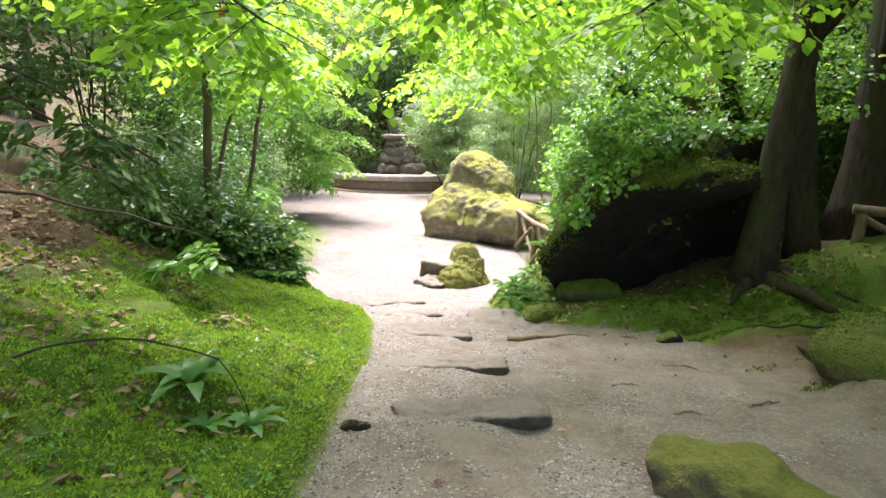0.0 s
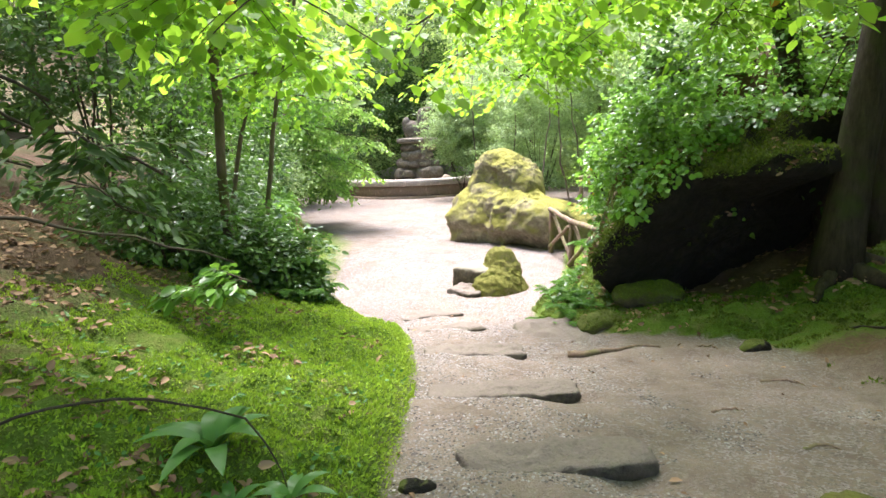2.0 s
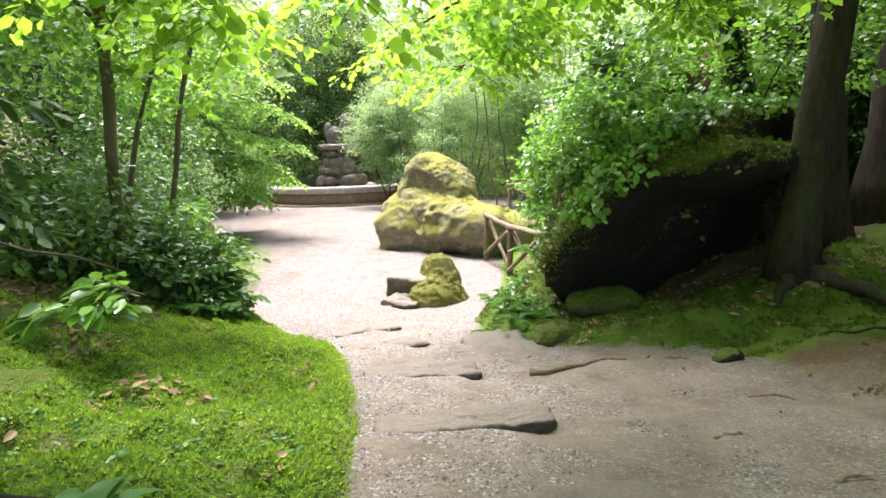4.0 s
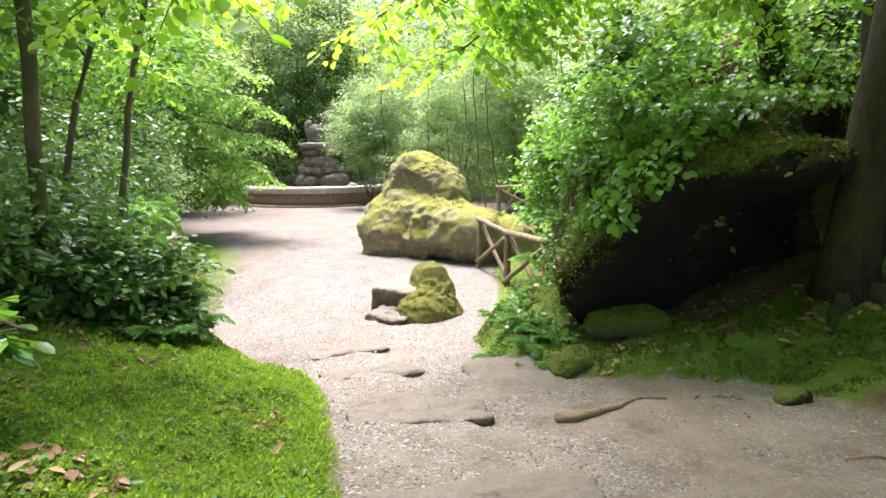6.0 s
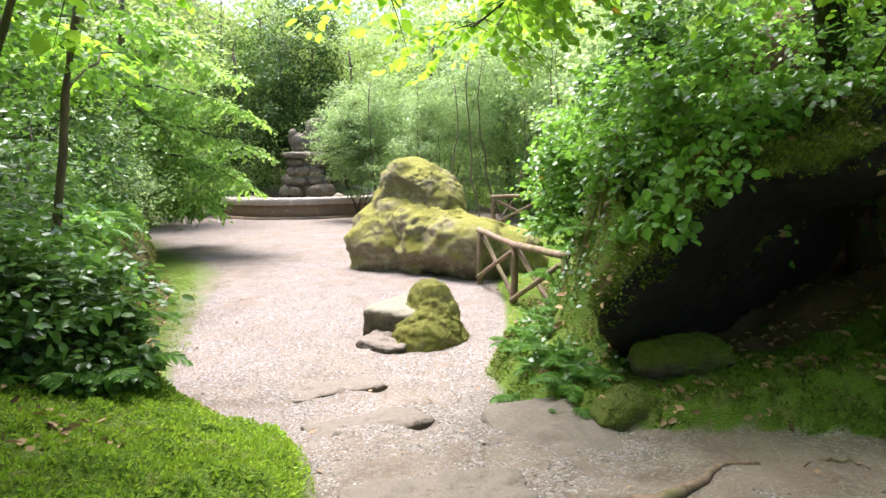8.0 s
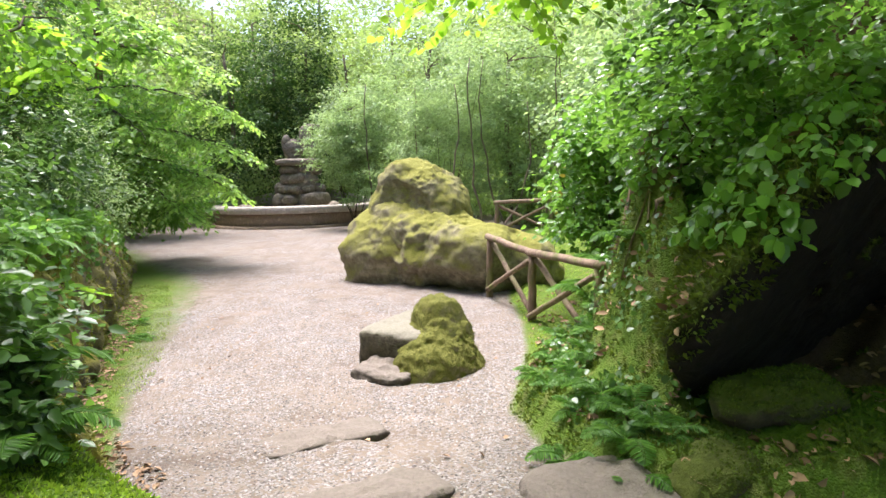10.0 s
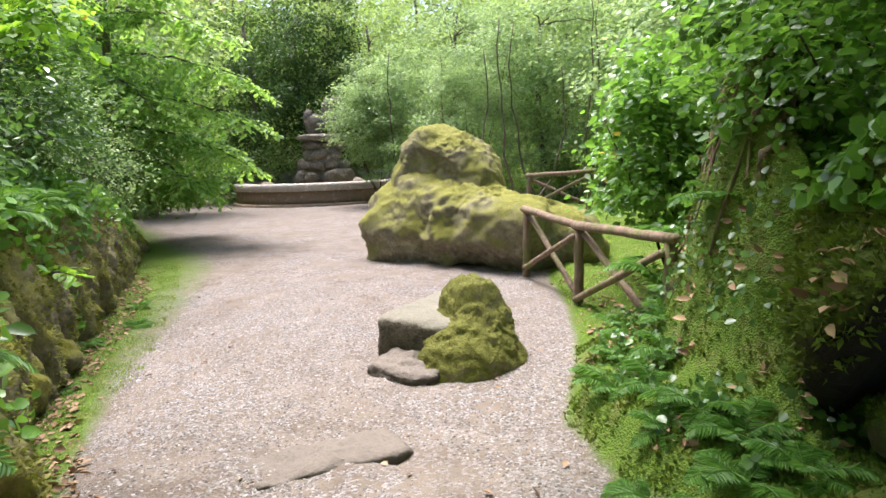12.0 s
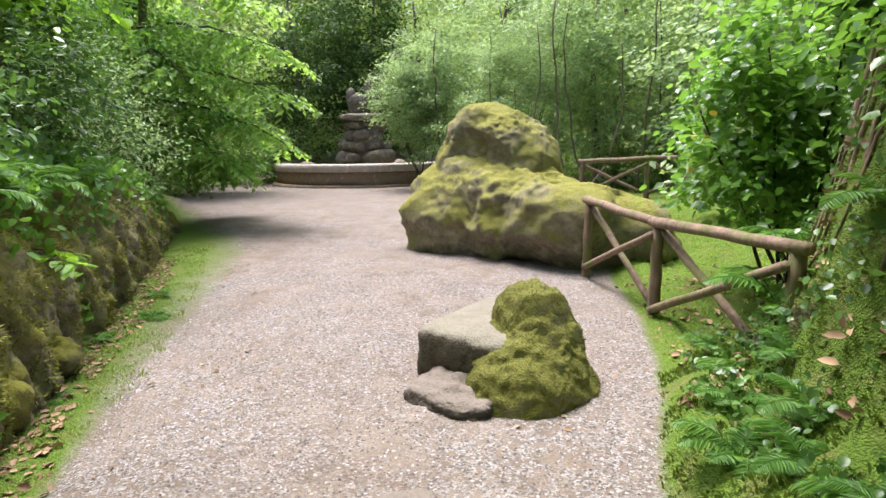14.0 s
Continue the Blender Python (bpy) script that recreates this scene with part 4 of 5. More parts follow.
# ---- beech sprays that hang over the path ----
def overhanging_branch(label, limb, sprays, seed, drop=(0.1, 0.6), reach=0.9, size=0.078, mat=None, ratio=0.82):
    rng = np.random.default_rng(seed)
    b = thing("overhanging_branch", label, "branch", "branches over the path")
    pts = bend(limb[0], limb[1], limb[2], 12, 0.04, seed)
    bough = stem("bough", pts, limb[3], 0.008, M_TWIG, b, sides=6, seed=seed)
    line = np.array([tuple(p) for p in pts])
    tv, tf, C, A, N = [], [], [], [], []
    for _ in range(sprays):
        s = rng.uniform(0.12, 1.0) * 12
        a = np.array([np.interp(s, np.arange(13), line[:, i]) for i in range(3)])
        turn = rng.uniform(0, 2 * math.pi)
        L = rng.uniform(0.45, 1.0) * reach
        e = a + np.array([math.cos(turn) * L, math.sin(turn) * L, -rng.uniform(*drop)])
        m = (a + e) / 2 + np.array([0, 0, 0.12 * L])
        tw = [Vector(a * (1 - t) ** 2 + 2 * m * t * (1 - t) + e * t * t) for t in np.linspace(0, 1, 7)]
        v, f = tube(tw, [0.005 - 0.0006 * i for i in range(7)], 4)
        tf += [tuple(i + len(tv) for i in q) for q in f]
        tv += v
        q = np.array([tuple(x) for x in tw])
        n = int(18 + 12 * L)
        t = np.linspace(0.2, 1.02, n) * 6
        c = np.stack([np.interp(t, np.arange(7), q[:, i]) for i in range(3)], -1)
        d = e - a
        d = d / np.linalg.norm(d)
        side = np.cross(d, [0, 0, 1.0])
        alt = np.where(np.arange(n) % 2, 1.0, -1.0)[:, None]
        C.append(c + side * alt * rng.uniform(0, 0.10, (n, 1)) + rng.normal(size=(n, 3)) * 0.02)
        A.append(d * 0.55 + side * alt * 0.9 + rng.normal(size=(n, 3)) * 0.25 + np.array([0, 0, -0.25]))
        N.append(np.array([0, 0, 1.0]) + rng.normal(size=(n, 3)) * 0.35)
    mesh_object("twig", tv, tf, M_TWIG, bough)
    C, A, N = np.concatenate(C), np.concatenate(A), np.concatenate(N)
    L = size * rng.uniform(0.7, 1.35, len(C))
    v, f = leaves(C, A, N, L, L * ratio, 0.12, 0.1, True)
    mesh_object("foliage", v, f, mat or M_BEECH, b)
    return b


for k, (a, b, sag) in enumerate([
        ((3.9, 5.6, 4.4), (-1.6, 4.2, 3.0), (0, 0, 0.25)), ((3.9, 5.6, 4.6), (0.2, 7.6, 3.2), (0, 0, 0.3)), ((3.6, 5.0, 4.5), (-0.6, 5.6, 3.1), (0, 0, 0.3)),
        ((-4.0, 4.4, 4.0), (-0.9, 3.4, 2.9), (0, 0, 0.3)), ((3.8, 5.0, 4.4), (1.2, 3.6, 3.0), (0, 0, 0.2)), ((4.2, 6.4, 4.2), (2.2, 6.6, 3.2), (0, 0, 0.2)),
        ((-4.2, 6.0, 4.2), (-1.6, 6.2, 3.2), (0, 0, 0.3)), ((3.2, 7.2, 4.6), (0.9, 8.4, 3.3), (0, 0, 0.2)), ((-3.0, 3.0, 4.0), (0.4, 4.6, 3.4), (0, 0, 0.2)), ((3.2, 6.6, 4.2), (-0.3, 6.7, 2.95), (0, 0, 0.25)), ((-3.6, 5.6, 4.0), (-1.3, 5.7, 2.95), (0, 0, 0.2)), ((3.0, 7.6, 4.3), (0.5, 7.9, 2.95), (0, 0, 0.2))]):
    overhanging_branch("fresh green broad-leaved branch drooping over the path", (a, b, sag, 0.03), 62, 200 + k)
overhanging_branch("dark evergreen branch with long narrow leaves over the bank", ((-3.6, 3.8, 2.6), (-1.7, 3.7, 2.1), (0, 0, 0.12), 0.014), 13, 230, (0.02, 0.3), 0.5, 0.115, M_DARKLEAF, 0.38)
overhanging_branch("dark evergreen branch with long narrow leaves over the bank", ((-3.6, 3.0, 2.9), (-1.9, 3.2, 2.45), (0, 0, 0.1), 0.014), 13, 231, (0.02, 0.3), 0.5, 0.115, M_DARKLEAF, 0.38)
overhanging_branch("dark evergreen branch with long narrow leaves over the bank", ((-4.0, 5.0, 2.3), (-2.5, 4.8, 1.8), (0, 0, 0.1), 0.014), 9, 232, (0.02, 0.3), 0.5, 0.115, M_DARKLEAF, 0.38)
overhanging_branch("low sprig of large green leaves beside the mossy slope", ((-2.5, 5.0, gz(-2.5, 5.0)), (-1.62, 4.55, 1.32), (0, 0, 0.1), 0.008), 9, 242, (-0.05, 0.12), 0.28, 0.115, M_IVY, 0.55)
tw = stem("arching_twig", bend((-1.9, 2.6, 1.22), (-0.98, 2.75, 1.18), (0, 0, 0.1), 8, 0.004, 2) + bend((-0.96, 2.76, 1.14), (-0.86, 2.8, 0.86), (0.02, 0, 0), 4, 0.004, 3), 0.007, 0.003, M_TWIG, sides=6)
tagged(tw, "thin dark bare twig arching over the moss", "twig")
tw = stem("fallen_branch", bend((-3.4, 4.2, 1.9), (-1.75, 4.6, 1.45), (0, 0, 0.05), 8, 0.02, 4), 0.016, 0.006, M_TWIG, sides=6)
tagged(tw, "thin dark branch lying across the leafy slope", "branch")

# ---- left bank: saplings, shrubs, ferns ----
tree("bank_tree", "slim straight tree on the bank with light foliage", (-2.65, 6.6), (-2.5, 6.5, 5.0), 0.055, 0.04, [((-2.8, 6.6, 3.5), (1.0, 0.9, 0.8), 70, 22, 0.16), ((-2.9, 7.2, 4.6), (1.6, 1.4, 0.9), 90, 22, 0.2)], 0.075, M_FERN, 71, 5, True, ratio=0.7)
tree("sapling", "thin leaning sapling on the bank", (-2.85, 8.2), (-1.95, 7.9, 4.4), 0.035, 0.02, [((-2.7, 8.6, 3.2), (0.8, 0.7, 0.7), 50, 20, 0.15)], 0.07, M_FERN, 72, 3, True, lean=(-0.12, 0, 0), ratio=0.7)
tree("sapling", "thin crooked sapling bending over the bank", (-3.0, 7.5), (-1.9, 7.3, 4.0), 0.032, 0.016, [((-3.1, 7.6, 3.0), (0.7, 0.7, 0.6), 50, 20, 0.15)], 0.07, M_FERN, 73, 3, True, lean=(-0.2, 0, 0.1), ratio=0.6)
shrub("bank_shrub", "dark glossy shrub spilling down to the moss", (-2.1, 7.0), [((-2.4, 7.0, 0.98), (0.55, 0.42, 0.42), 110, 26, 0.08), ((-2.75, 6.5, 1.05), (0.45, 0.35, 0.38), 70, 26, 0.08), ((-2.0, 6.85, 0.68), (0.3, 0.28, 0.26), 60, 26, 0.06), ((-2.9, 6.9, 1.35), (0.6, 0.5, 0.4), 80, 26, 0.09)], 0.072, M_BRAMBLE, 81, 9, True, 0.6)
shrub("bank_shrub", "leafy green shrub on the slope above the path", (-3.0, 6.3), [((-3.0, 6.2, 1.55), (0.7, 0.55, 0.45), 80, 22, 0.11), ((-3.6, 6.6, 1.9), (0.8, 0.6, 0.5), 80, 22, 0.12)], 0.075, M_BRAMBLE, 82, 7, True, 0.55)
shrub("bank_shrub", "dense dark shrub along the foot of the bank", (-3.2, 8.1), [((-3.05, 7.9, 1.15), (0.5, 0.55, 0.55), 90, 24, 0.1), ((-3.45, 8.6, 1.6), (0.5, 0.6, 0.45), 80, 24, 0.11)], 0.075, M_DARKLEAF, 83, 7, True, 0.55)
shrub("bank_shrub", "light green shrub on the bank top beside the plaza", (-4.3, 10.5), [((-4.3, 10.2, 2.0), (0.9, 1.0, 0.6), 80, 22, 0.14), ((-4.6, 12.0, 2.1), (1.0, 1.1, 0.7), 80, 22, 0.15)], 0.085, M_BRAMBLE, 84, 6, True, 0.55)
for k, (x, y, s, c) in enumerate([(-1.9, 6.8, 0.8, 11), (-2.2, 6.6, 0.75, 9), (-2.05, 7.15, 0.85, 10), (-2.5, 7.6, 0.9, 10), (-2.7, 6.45, 0.9, 9), (-3.45, 9.9, 1.2, 12), (-3.55, 10.6, 1.2, 12), (-3.35, 9.3, 1.1, 11), (-3.15, 8.8, 1.0, 10), (-3.7, 11.4, 1.0, 10), (-3.3, 9.6, 1.0, 11)]):
    fern(x, y, s, c, 300 + k, z=max(gz(x, y), 1.2) if y > 8.5 else None)
for k, (x, y, s) in enumerate([(-3.25, 10.9, 0.45), (-3.05, 11.6, 0.4), (-2.85, 9.7, 0.35), (-3.3, 12.3, 0.4)]):
    fern(x, y, s, 8, 330 + k, "small fern at the foot of the bank")

def bank_face(y0, y1, along=300, rows=56):
    """The steep tuff face of the bank: ribbed and pitted, drawn back over its brow."""
    ys, vs = np.linspace(y0, y1, along), np.linspace(0, 1.35, rows)
    verts = []
    for y in ys:
        x0 = float(np.interp(y, LEFT_Y, LEFT_X))
        high = float(np.interp(y, [7.0, 8.3, 9.6, 11, 13, 15, 17.5], [0.1, 1.0, 1.32, 1.38, 1.2, 0.95, 0.4]))
        high += 0.10 * noise.noise(Vector((y * 1.3, 4.0, 0))) + 0.06 * noise.noise(Vector((y * 4.0, 8.0, 0)))
        foot = gz(x0 + 0.15, y) - 0.12
        for v in vs:
            up, back = min(v, 1.0), max(0.0, v - 1.0)
            q = Vector((x0, y, up * high))
            rib = 0.09 * noise.noise(Vector((1.0, y * 1.7, up * 0.7))) - 0.10 * max(0.0, 0.22 - abs(noise.noise(Vector((5.0, y * 2.6, up * 0.9))))) / 0.22
            out = 0.16 - 0.42 * up ** 1.6 + 0.10 * math.sin(3.1 * up) + rib + 0.10 * fbm(q * 2.2, 5) + 0.035 * fbm(q * 9, 4) - 1.6 * back
            verts.append((x0 + out, y, foot + up * (high + 0.12) + 0.25 * back + 0.03 * fbm(q * 5, 3)))
    n = np.arange(along * rows).reshape(along, rows)
    quads = np.stack([n[:-1, :-1], n[1:, :-1], n[1:, 1:], n[:-1, 1:]], -1).reshape(-1, 4)
    ob = mesh_object("bank_face", verts, quads, M_BANK, smooth=True)
    return tagged(ob, "steep ribbed tuff bank draped in yellow-green moss", "bank", kind="structure")


bank = bank_face(7.0, 17.2)
for k, (x, y, s) in enumerate([(-2.95, 9.25, 0.2), (-3.0, 8.75, 0.16), (-3.05, 10.15, 0.15)]):
    loose_stone("fallen_stone", "rough pale stone fallen at the foot of the bank", (x, y, 0.02), (s, s * 0.8, s * 0.8), k * 50, 420 + k, M_BANK, 2.6, 0.1, 3.0)

overhanging_branch("broad-leaved bright green branch over the mossy bank", ((-6.0, 13.2, 4.4), (-3.7, 12.2, 3.2), (0, 0, 0.2), 0.03), 46, 240, (0.1, 0.5), 0.9, 0.11, M_BEECH, 0.85)
overhanging_branch("small bright sprig growing out of the bank face", ((-3.6, 10.5, 0.7), (-3.1, 10.35, 0.72), (0, 0, 0.05), 0.006), 5, 241, (0.0, 0.08), 0.35, 0.09, M_BEECH, 0.7)
for k, (a, b) in enumerate([((1.75, 8.5, 0.9), (2.2, 8.6, 1.9)), ((1.9, 8.9, 0.85), (2.3, 9.0, 1.8)), ((1.65, 8.1, 1.0), (2.1, 8.3, 2.0)), ((2.0, 9.4, 0.8), (2.5, 9.3, 1.7))]):
    o = stem("hanging_root", bend(a, b, (-0.12, -0.1, 0.0), 10, 0.035, k + 9), 0.028, 0.012, M_POLE, lump=0.1, seed=k)
    tagged(o, "bare brown root hanging down the mound face", "root")

rr = random.Random(63)
for k in range(22):
    y = rr.uniform(8.3, 10.2)
    x = float(np.interp(y, RIGHT_Y, RIGHT_X)) + rr.uniform(1.15, 1.9)
    dx, dy = rr.uniform(-0.75, -0.3), rr.uniform(-0.35, 0.25)
    line = [(x + dx * t + 0.05 * math.sin(7 * t + k), y + dy * t + 0.04 * math.sin(5 * t + 2 * k)) for t in np.linspace(0, 1, 13)]
    o = stem("earth_root", [(a, b, gz(a, b) + 0.03 + 0.03 * math.sin(9 * i + k)) for i, (a, b) in enumerate(line)], rr.uniform(0.014, 0.03), 0.006, M_POLE, lump=0.12, seed=k, sides=7)
    tagged(o, "bare brown root winding down the earth wall", "root")

# ---- ferns on the mound ----
for k, (x, y, s, c) in enumerate([(0.72, 7.25, 0.62, 11), (0.95, 7.0, 0.7, 12), (1.05, 7.5, 0.75, 11), (0.85, 6.75, 0.55, 10), (1.15, 6.95, 0.6, 10), (0.95, 8.15, 0.7, 10), (1.2, 8.7, 0.6, 10), (1.75, 9.2, 1.15, 11), (2.05, 9.5, 1.2, 10), (1.1, 7.25, 0.62, 16), (0.9, 7.5, 0.55, 14), (1.5, 8.75, 0.6, 12), (1.05, 7.9, 0.6, 12), (1.3, 8.25, 0.65, 12), (1.35, 9.0, 0.6, 11), (1.65, 8.4, 0.75, 12), (1.55, 9.6, 0.6, 10)]):
    fern(x, y, s * 0.78, c, 350 + k, "fern tuft with narrow leaflets on the mossy mound")


def broad_plant(x, y, size, count, seed):
    r = np.random.default_rng(seed)
    t = thing("broad_leaved_plant", "broad-leaved green rosette growing in the moss", "plant")
    z = gz(x, y)
    for k in range(count):
        a = 2 * math.pi * k / count + r.uniform(-0.3, 0.3)
        rise = r.uniform(0.8, 2.4)
        c, ax = np.array([[x, y, z]]), np.array([[math.cos(a), math.sin(a), rise]])
        nm = np.array([[-math.cos(a) * rise, -math.sin(a) * rise, 1.0]])
        n = 9
        L, W = size * r.uniform(0.8, 1.2), size * 0.15
        d = ax[0] / np.linalg.norm(ax[0])
        side = np.array([-math.sin(a), math.cos(a), 0])
        verts = []
        for i in range(n):
            s = i / (n - 1)
            p = c[0] + d * L * s + np.array([math.cos(a) * 0.35 * L * s * s, math.sin(a) * 0.35 * L * s * s, -0.55 * L * s ** 2.4])
            w = W * math.sin(math.pi * min(0.06 + 0.94 * s, 1)) ** 0.8
            verts += [p - side * w + np.array([0, 0, 0.18 * w]), p, p + side * w + np.array([0, 0, 0.18 * w])]
        faces = [(i * 3 + j, i * 3 + j + 1, i * 3 + j + 4, i * 3 + j + 3) for i in range(n - 1) for j in range(2)]
        mesh_object("leaf", verts, faces, M_HOSTA, t, smooth=True)


broad_plant(-1.22, 2.95, 0.29, 12, 1)
broad_plant(-0.86, 2.82, 0.2, 7, 2)
broad_plant(-1.05, 2.7, 0.16, 6, 3)

rng = np.random.default_rng(88)
p, q = on_ground(9000, rng, -3.0, -0.6, 1.6, 5.0, lambda x, y, dl, dr: (dl > 0.05) & (waves(x, y, 51, 0.7) > 0.1))
n = len(p[:700])
v, f = leaves(p[:n] + q[:n] * 0.02, rng.normal(size=(n, 3)) * np.array([1, 1, 0.3]), q[:n] + rng.normal(size=(n, 3)) * 0.4, 0.045 * rng.uniform(0.5, 1.4, n), 0.022, 0.15, 0.1, True)
tagged(mesh_object("ground_weeds", v, f, M_HOSTA), "small green weeds scattered through the moss", "weeds", kind="stuff")

# ---- trees round the plaza ----
tree("plaza_edge_tree", "bright green tree with layered leaves reaching over the plaza", (-6.2, 18.5), (-5.6, 18.0, 6.0), 0.12, 0.06, [((-5.3, 17.5, 2.2), (1.5, 1.5, 1.2), 80, 54, 0.22), ((-5.9, 18.8, 3.4), (1.4, 1.5, 0.9), 70, 54, 0.22), ((-7.0, 17.0, 4.6), (1.8, 1.8, 1.1), 70, 54, 0.25), ((-4.5, 18.5, 1.5), (0.9, 0.9, 0.7), 40, 54, 0.18)], 0.15, M_FERN, 91, 6, ratio=0.34, tilt=0.4)
for k, (a, b) in enumerate([((-6.0, 18.0, 3.0), (-2.75, 16.9, 2.35)), ((-6.0, 18.0, 3.8), (-2.7, 17.2, 3.15)), ((-6.0, 18.0, 2.4), (-2.95, 17.0, 1.6)), ((-6.0, 18.0, 4.6), (-3.2, 17.0, 4.0)), ((-6.0, 18.0, 3.4), (-4.3, 16.2, 2.6)), ((-6.0, 18.0, 2.0), (-3.8, 16.6, 1.2)), ((-6.0, 18.0, 5.2), (-4.0, 16.6, 4.6))]):
    overhanging_branch("bright green layered bough reaching over the plaza", (a, b, (0, 0, 0.25), 0.03), 44, 250 + k, (0.1, 0.45), 0.75, 0.125, M_CHESTNUT, 0.5)
shrub("pale_shrub", "pale grey-green shrub with small leaves at the plaza edge", (-5.2, 14.6), [((-4.9, 14.5, 1.5), (0.9, 1.0, 0.8), 120, 26, 0.15), ((-5.4, 15.6, 2.2), (1.1, 1.1, 0.9), 110, 26, 0.16)], 0.06, M_SILVER, 92, 8)
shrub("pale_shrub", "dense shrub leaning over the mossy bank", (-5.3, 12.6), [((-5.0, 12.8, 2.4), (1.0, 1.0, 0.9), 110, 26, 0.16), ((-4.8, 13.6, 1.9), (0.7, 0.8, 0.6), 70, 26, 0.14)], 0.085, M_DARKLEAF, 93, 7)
shrub("willowy_shrub", "airy grey-green shrub beside the fountain tower", (-0.4, 26.2), [((-0.85, 26.2, 3.0), (1.1, 1.0, 1.3), 80, 110, 0.2), ((0.9, 25.8, 2.2), (1.6, 1.1, 1.9), 95, 110, 0.21), ((0.3, 26.5, 4.0), (1.8, 1.3, 1.3), 90, 110, 0.23)], 0.13, M_SILVER, 94, 9, ratio=0.35)
shrub("willowy_shrub", "tall airy grey-green shrub at the plaza edge", (2.6, 24.0), [((2.4, 24.0, 2.2), (1.6, 1.2, 2.0), 95, 110, 0.21), ((3.4, 24.3, 4.4), (2.0, 1.4, 1.6), 100, 110, 0.24)], 0.13, M_SILVER, 95, 9, ratio=0.35)

WOODS = [(-9.5, 21, 7, 2.4, 1), (-8.2, 26, 8, 2.6, 0), (-6.0, 33, 9, 2.2, 1), (-10.5, 15, 7, 2.4, 1), (-12, 29, 10, 3.2, 0), (-0.5, 35, 9.5, 2.8, 0), (-4.2, 36, 9.5, 2.4, 1), (-3.0, 35.5, 11, 2.2, 1), (3.2, 31, 9, 2.8, 2), (5.6, 25.5, 7, 2.3, 2), (7.2, 29, 9, 2.8, 0), (8.6, 22.5, 7.5, 2.4, 2), (10.5, 26, 9, 2.8, 0), (7.0, 16.5, 6.5, 2.2, 2), (9.5, 13, 8, 2.4, 0), (12, 19, 9, 3.0, 1), (6.3, 12.2, 6.5, 2.0, 0), (-9, 9, 7, 2.3, 1), (-7.5, 5.5, 7, 2.2, 0), (-8, 41, 13, 3.6, 0), (-2.5, 43, 14, 4, 0), (2.2, 40, 13, 3.8, 0), (6.5, 37, 12, 3.5, 0), (-5.5, 39, 12, 3.4, 0), (-11, 3, 9, 2.8, 1), (8.6, 8.5, 8, 2.5, 1), (9, 3, 8, 2.6, 1)]
MATS = [M_LEAF, M_DARKLEAF, M_SILVER]
for k, (x, y, h, w, m) in enumerate(WOODS):
    g = gz(x, y)
    rr = random.Random(500 + k)
    blobs = [((x, y, g + h * 0.78), (w, w, h * 0.24), 60, 62, 0.40), ((x + rr.uniform(-1, 1), y - 0.8, g + h * 0.48), (w * 0.9, w * 0.8, h * 0.2), 56, 66, 0.36), ((x + rr.uniform(-1, 1), y - 1.0, g + h * 0.2), (w * 0.8, w * 0.7, h * 0.18), 50, 66, 0.34)]
    tree("woodland_tree", ("leafy green woodland tree at the edge of the plaza", "dark green woodland tree deep in the grove", "pale green woodland tree with fine leaves")[m], (x, y), (x + rr.uniform(-0.5, 0.5), y, g + h * 0.85), 0.13, 0.06, blobs, 0.175, MATS[m], 500 + k, 4, lean=(rr.uniform(-0.3, 0.3), 0, 0), ratio=0.6)
rng = np.random.default_rng(77)
blobs = []
for k in range(58):
    a = -0.35 + 3.85 * k / 57
    d = rng.uniform(40, 52)
    x, y = -math.cos(a) * d, 6 + math.sin(a) * d
    g = gz(x, y)
    blobs += [((x, y, g + rng.uniform(2, 5)), (4.2, 3.0, 4.5), 34, 34, 0.8), ((x, y, g + rng.uniform(8, 12)), (4.0, 3.0, 4.0), 30, 34, 0.8)]
for k in range(26):
    x, y = -20 + 40 * k / 25, rng.uniform(46, 58)
    blobs.append(((x, y, gz(x, y) + rng.uniform(2, 8)), (3.6, 3.0, 4.5), 34, 40, 0.8))
far = crown("far_woods", rng, blobs, 0.42, M_LEAF, None)
tagged(far, "distant green woods closing the valley", "woods", kind="stuff")

rng = np.random.default_rng(78)
blobs = []
for k in range(30):
    x = -13 + 26 * k / 29
    y = 33.5 - 0.06 * x * x + rng.uniform(-1, 1)
    blobs.append(((x, y, gz(x, y) + rng.uniform(0.8, 2.2)), (1.5, 1.2, 1.6), 26, 56, 0.36))
under = crown("undergrowth", rng, blobs, 0.13, M_LEAF, None)
tagged(under, "green undergrowth beneath the trees behind the fountain", "undergrowth", kind="stuff")

# thin bare stems in the grove
for k, (x, y, dx, h) in enumerate([(2.0, 21.5, 0.6, 4.5), (3.3, 20.2, -0.5, 5), (3.9, 21.5, 0.9, 4), (4.6, 23, -0.8, 5.5), (5.5, 22, 0.3, 6), (1.2, 24.4, 0.5, 5), (6.8, 23.2, -0.3, 6), (0.4, 24.8, -0.3, 5), (-5.9, 12.4, 0.2, 3.2), (-5.4, 11.7, 0.3, 3.0)]):
    o = stem("bare_stem", bend((x, y, gz(x, y) - 0.1), (x + dx, y, gz(x, y) + h), (dx * 0.5, 0, 0), 9, 0.07, k), 0.036, 0.014, M_BARK, seed=k)
    tagged(o, "slender dark stem rising in the grove", "tree")

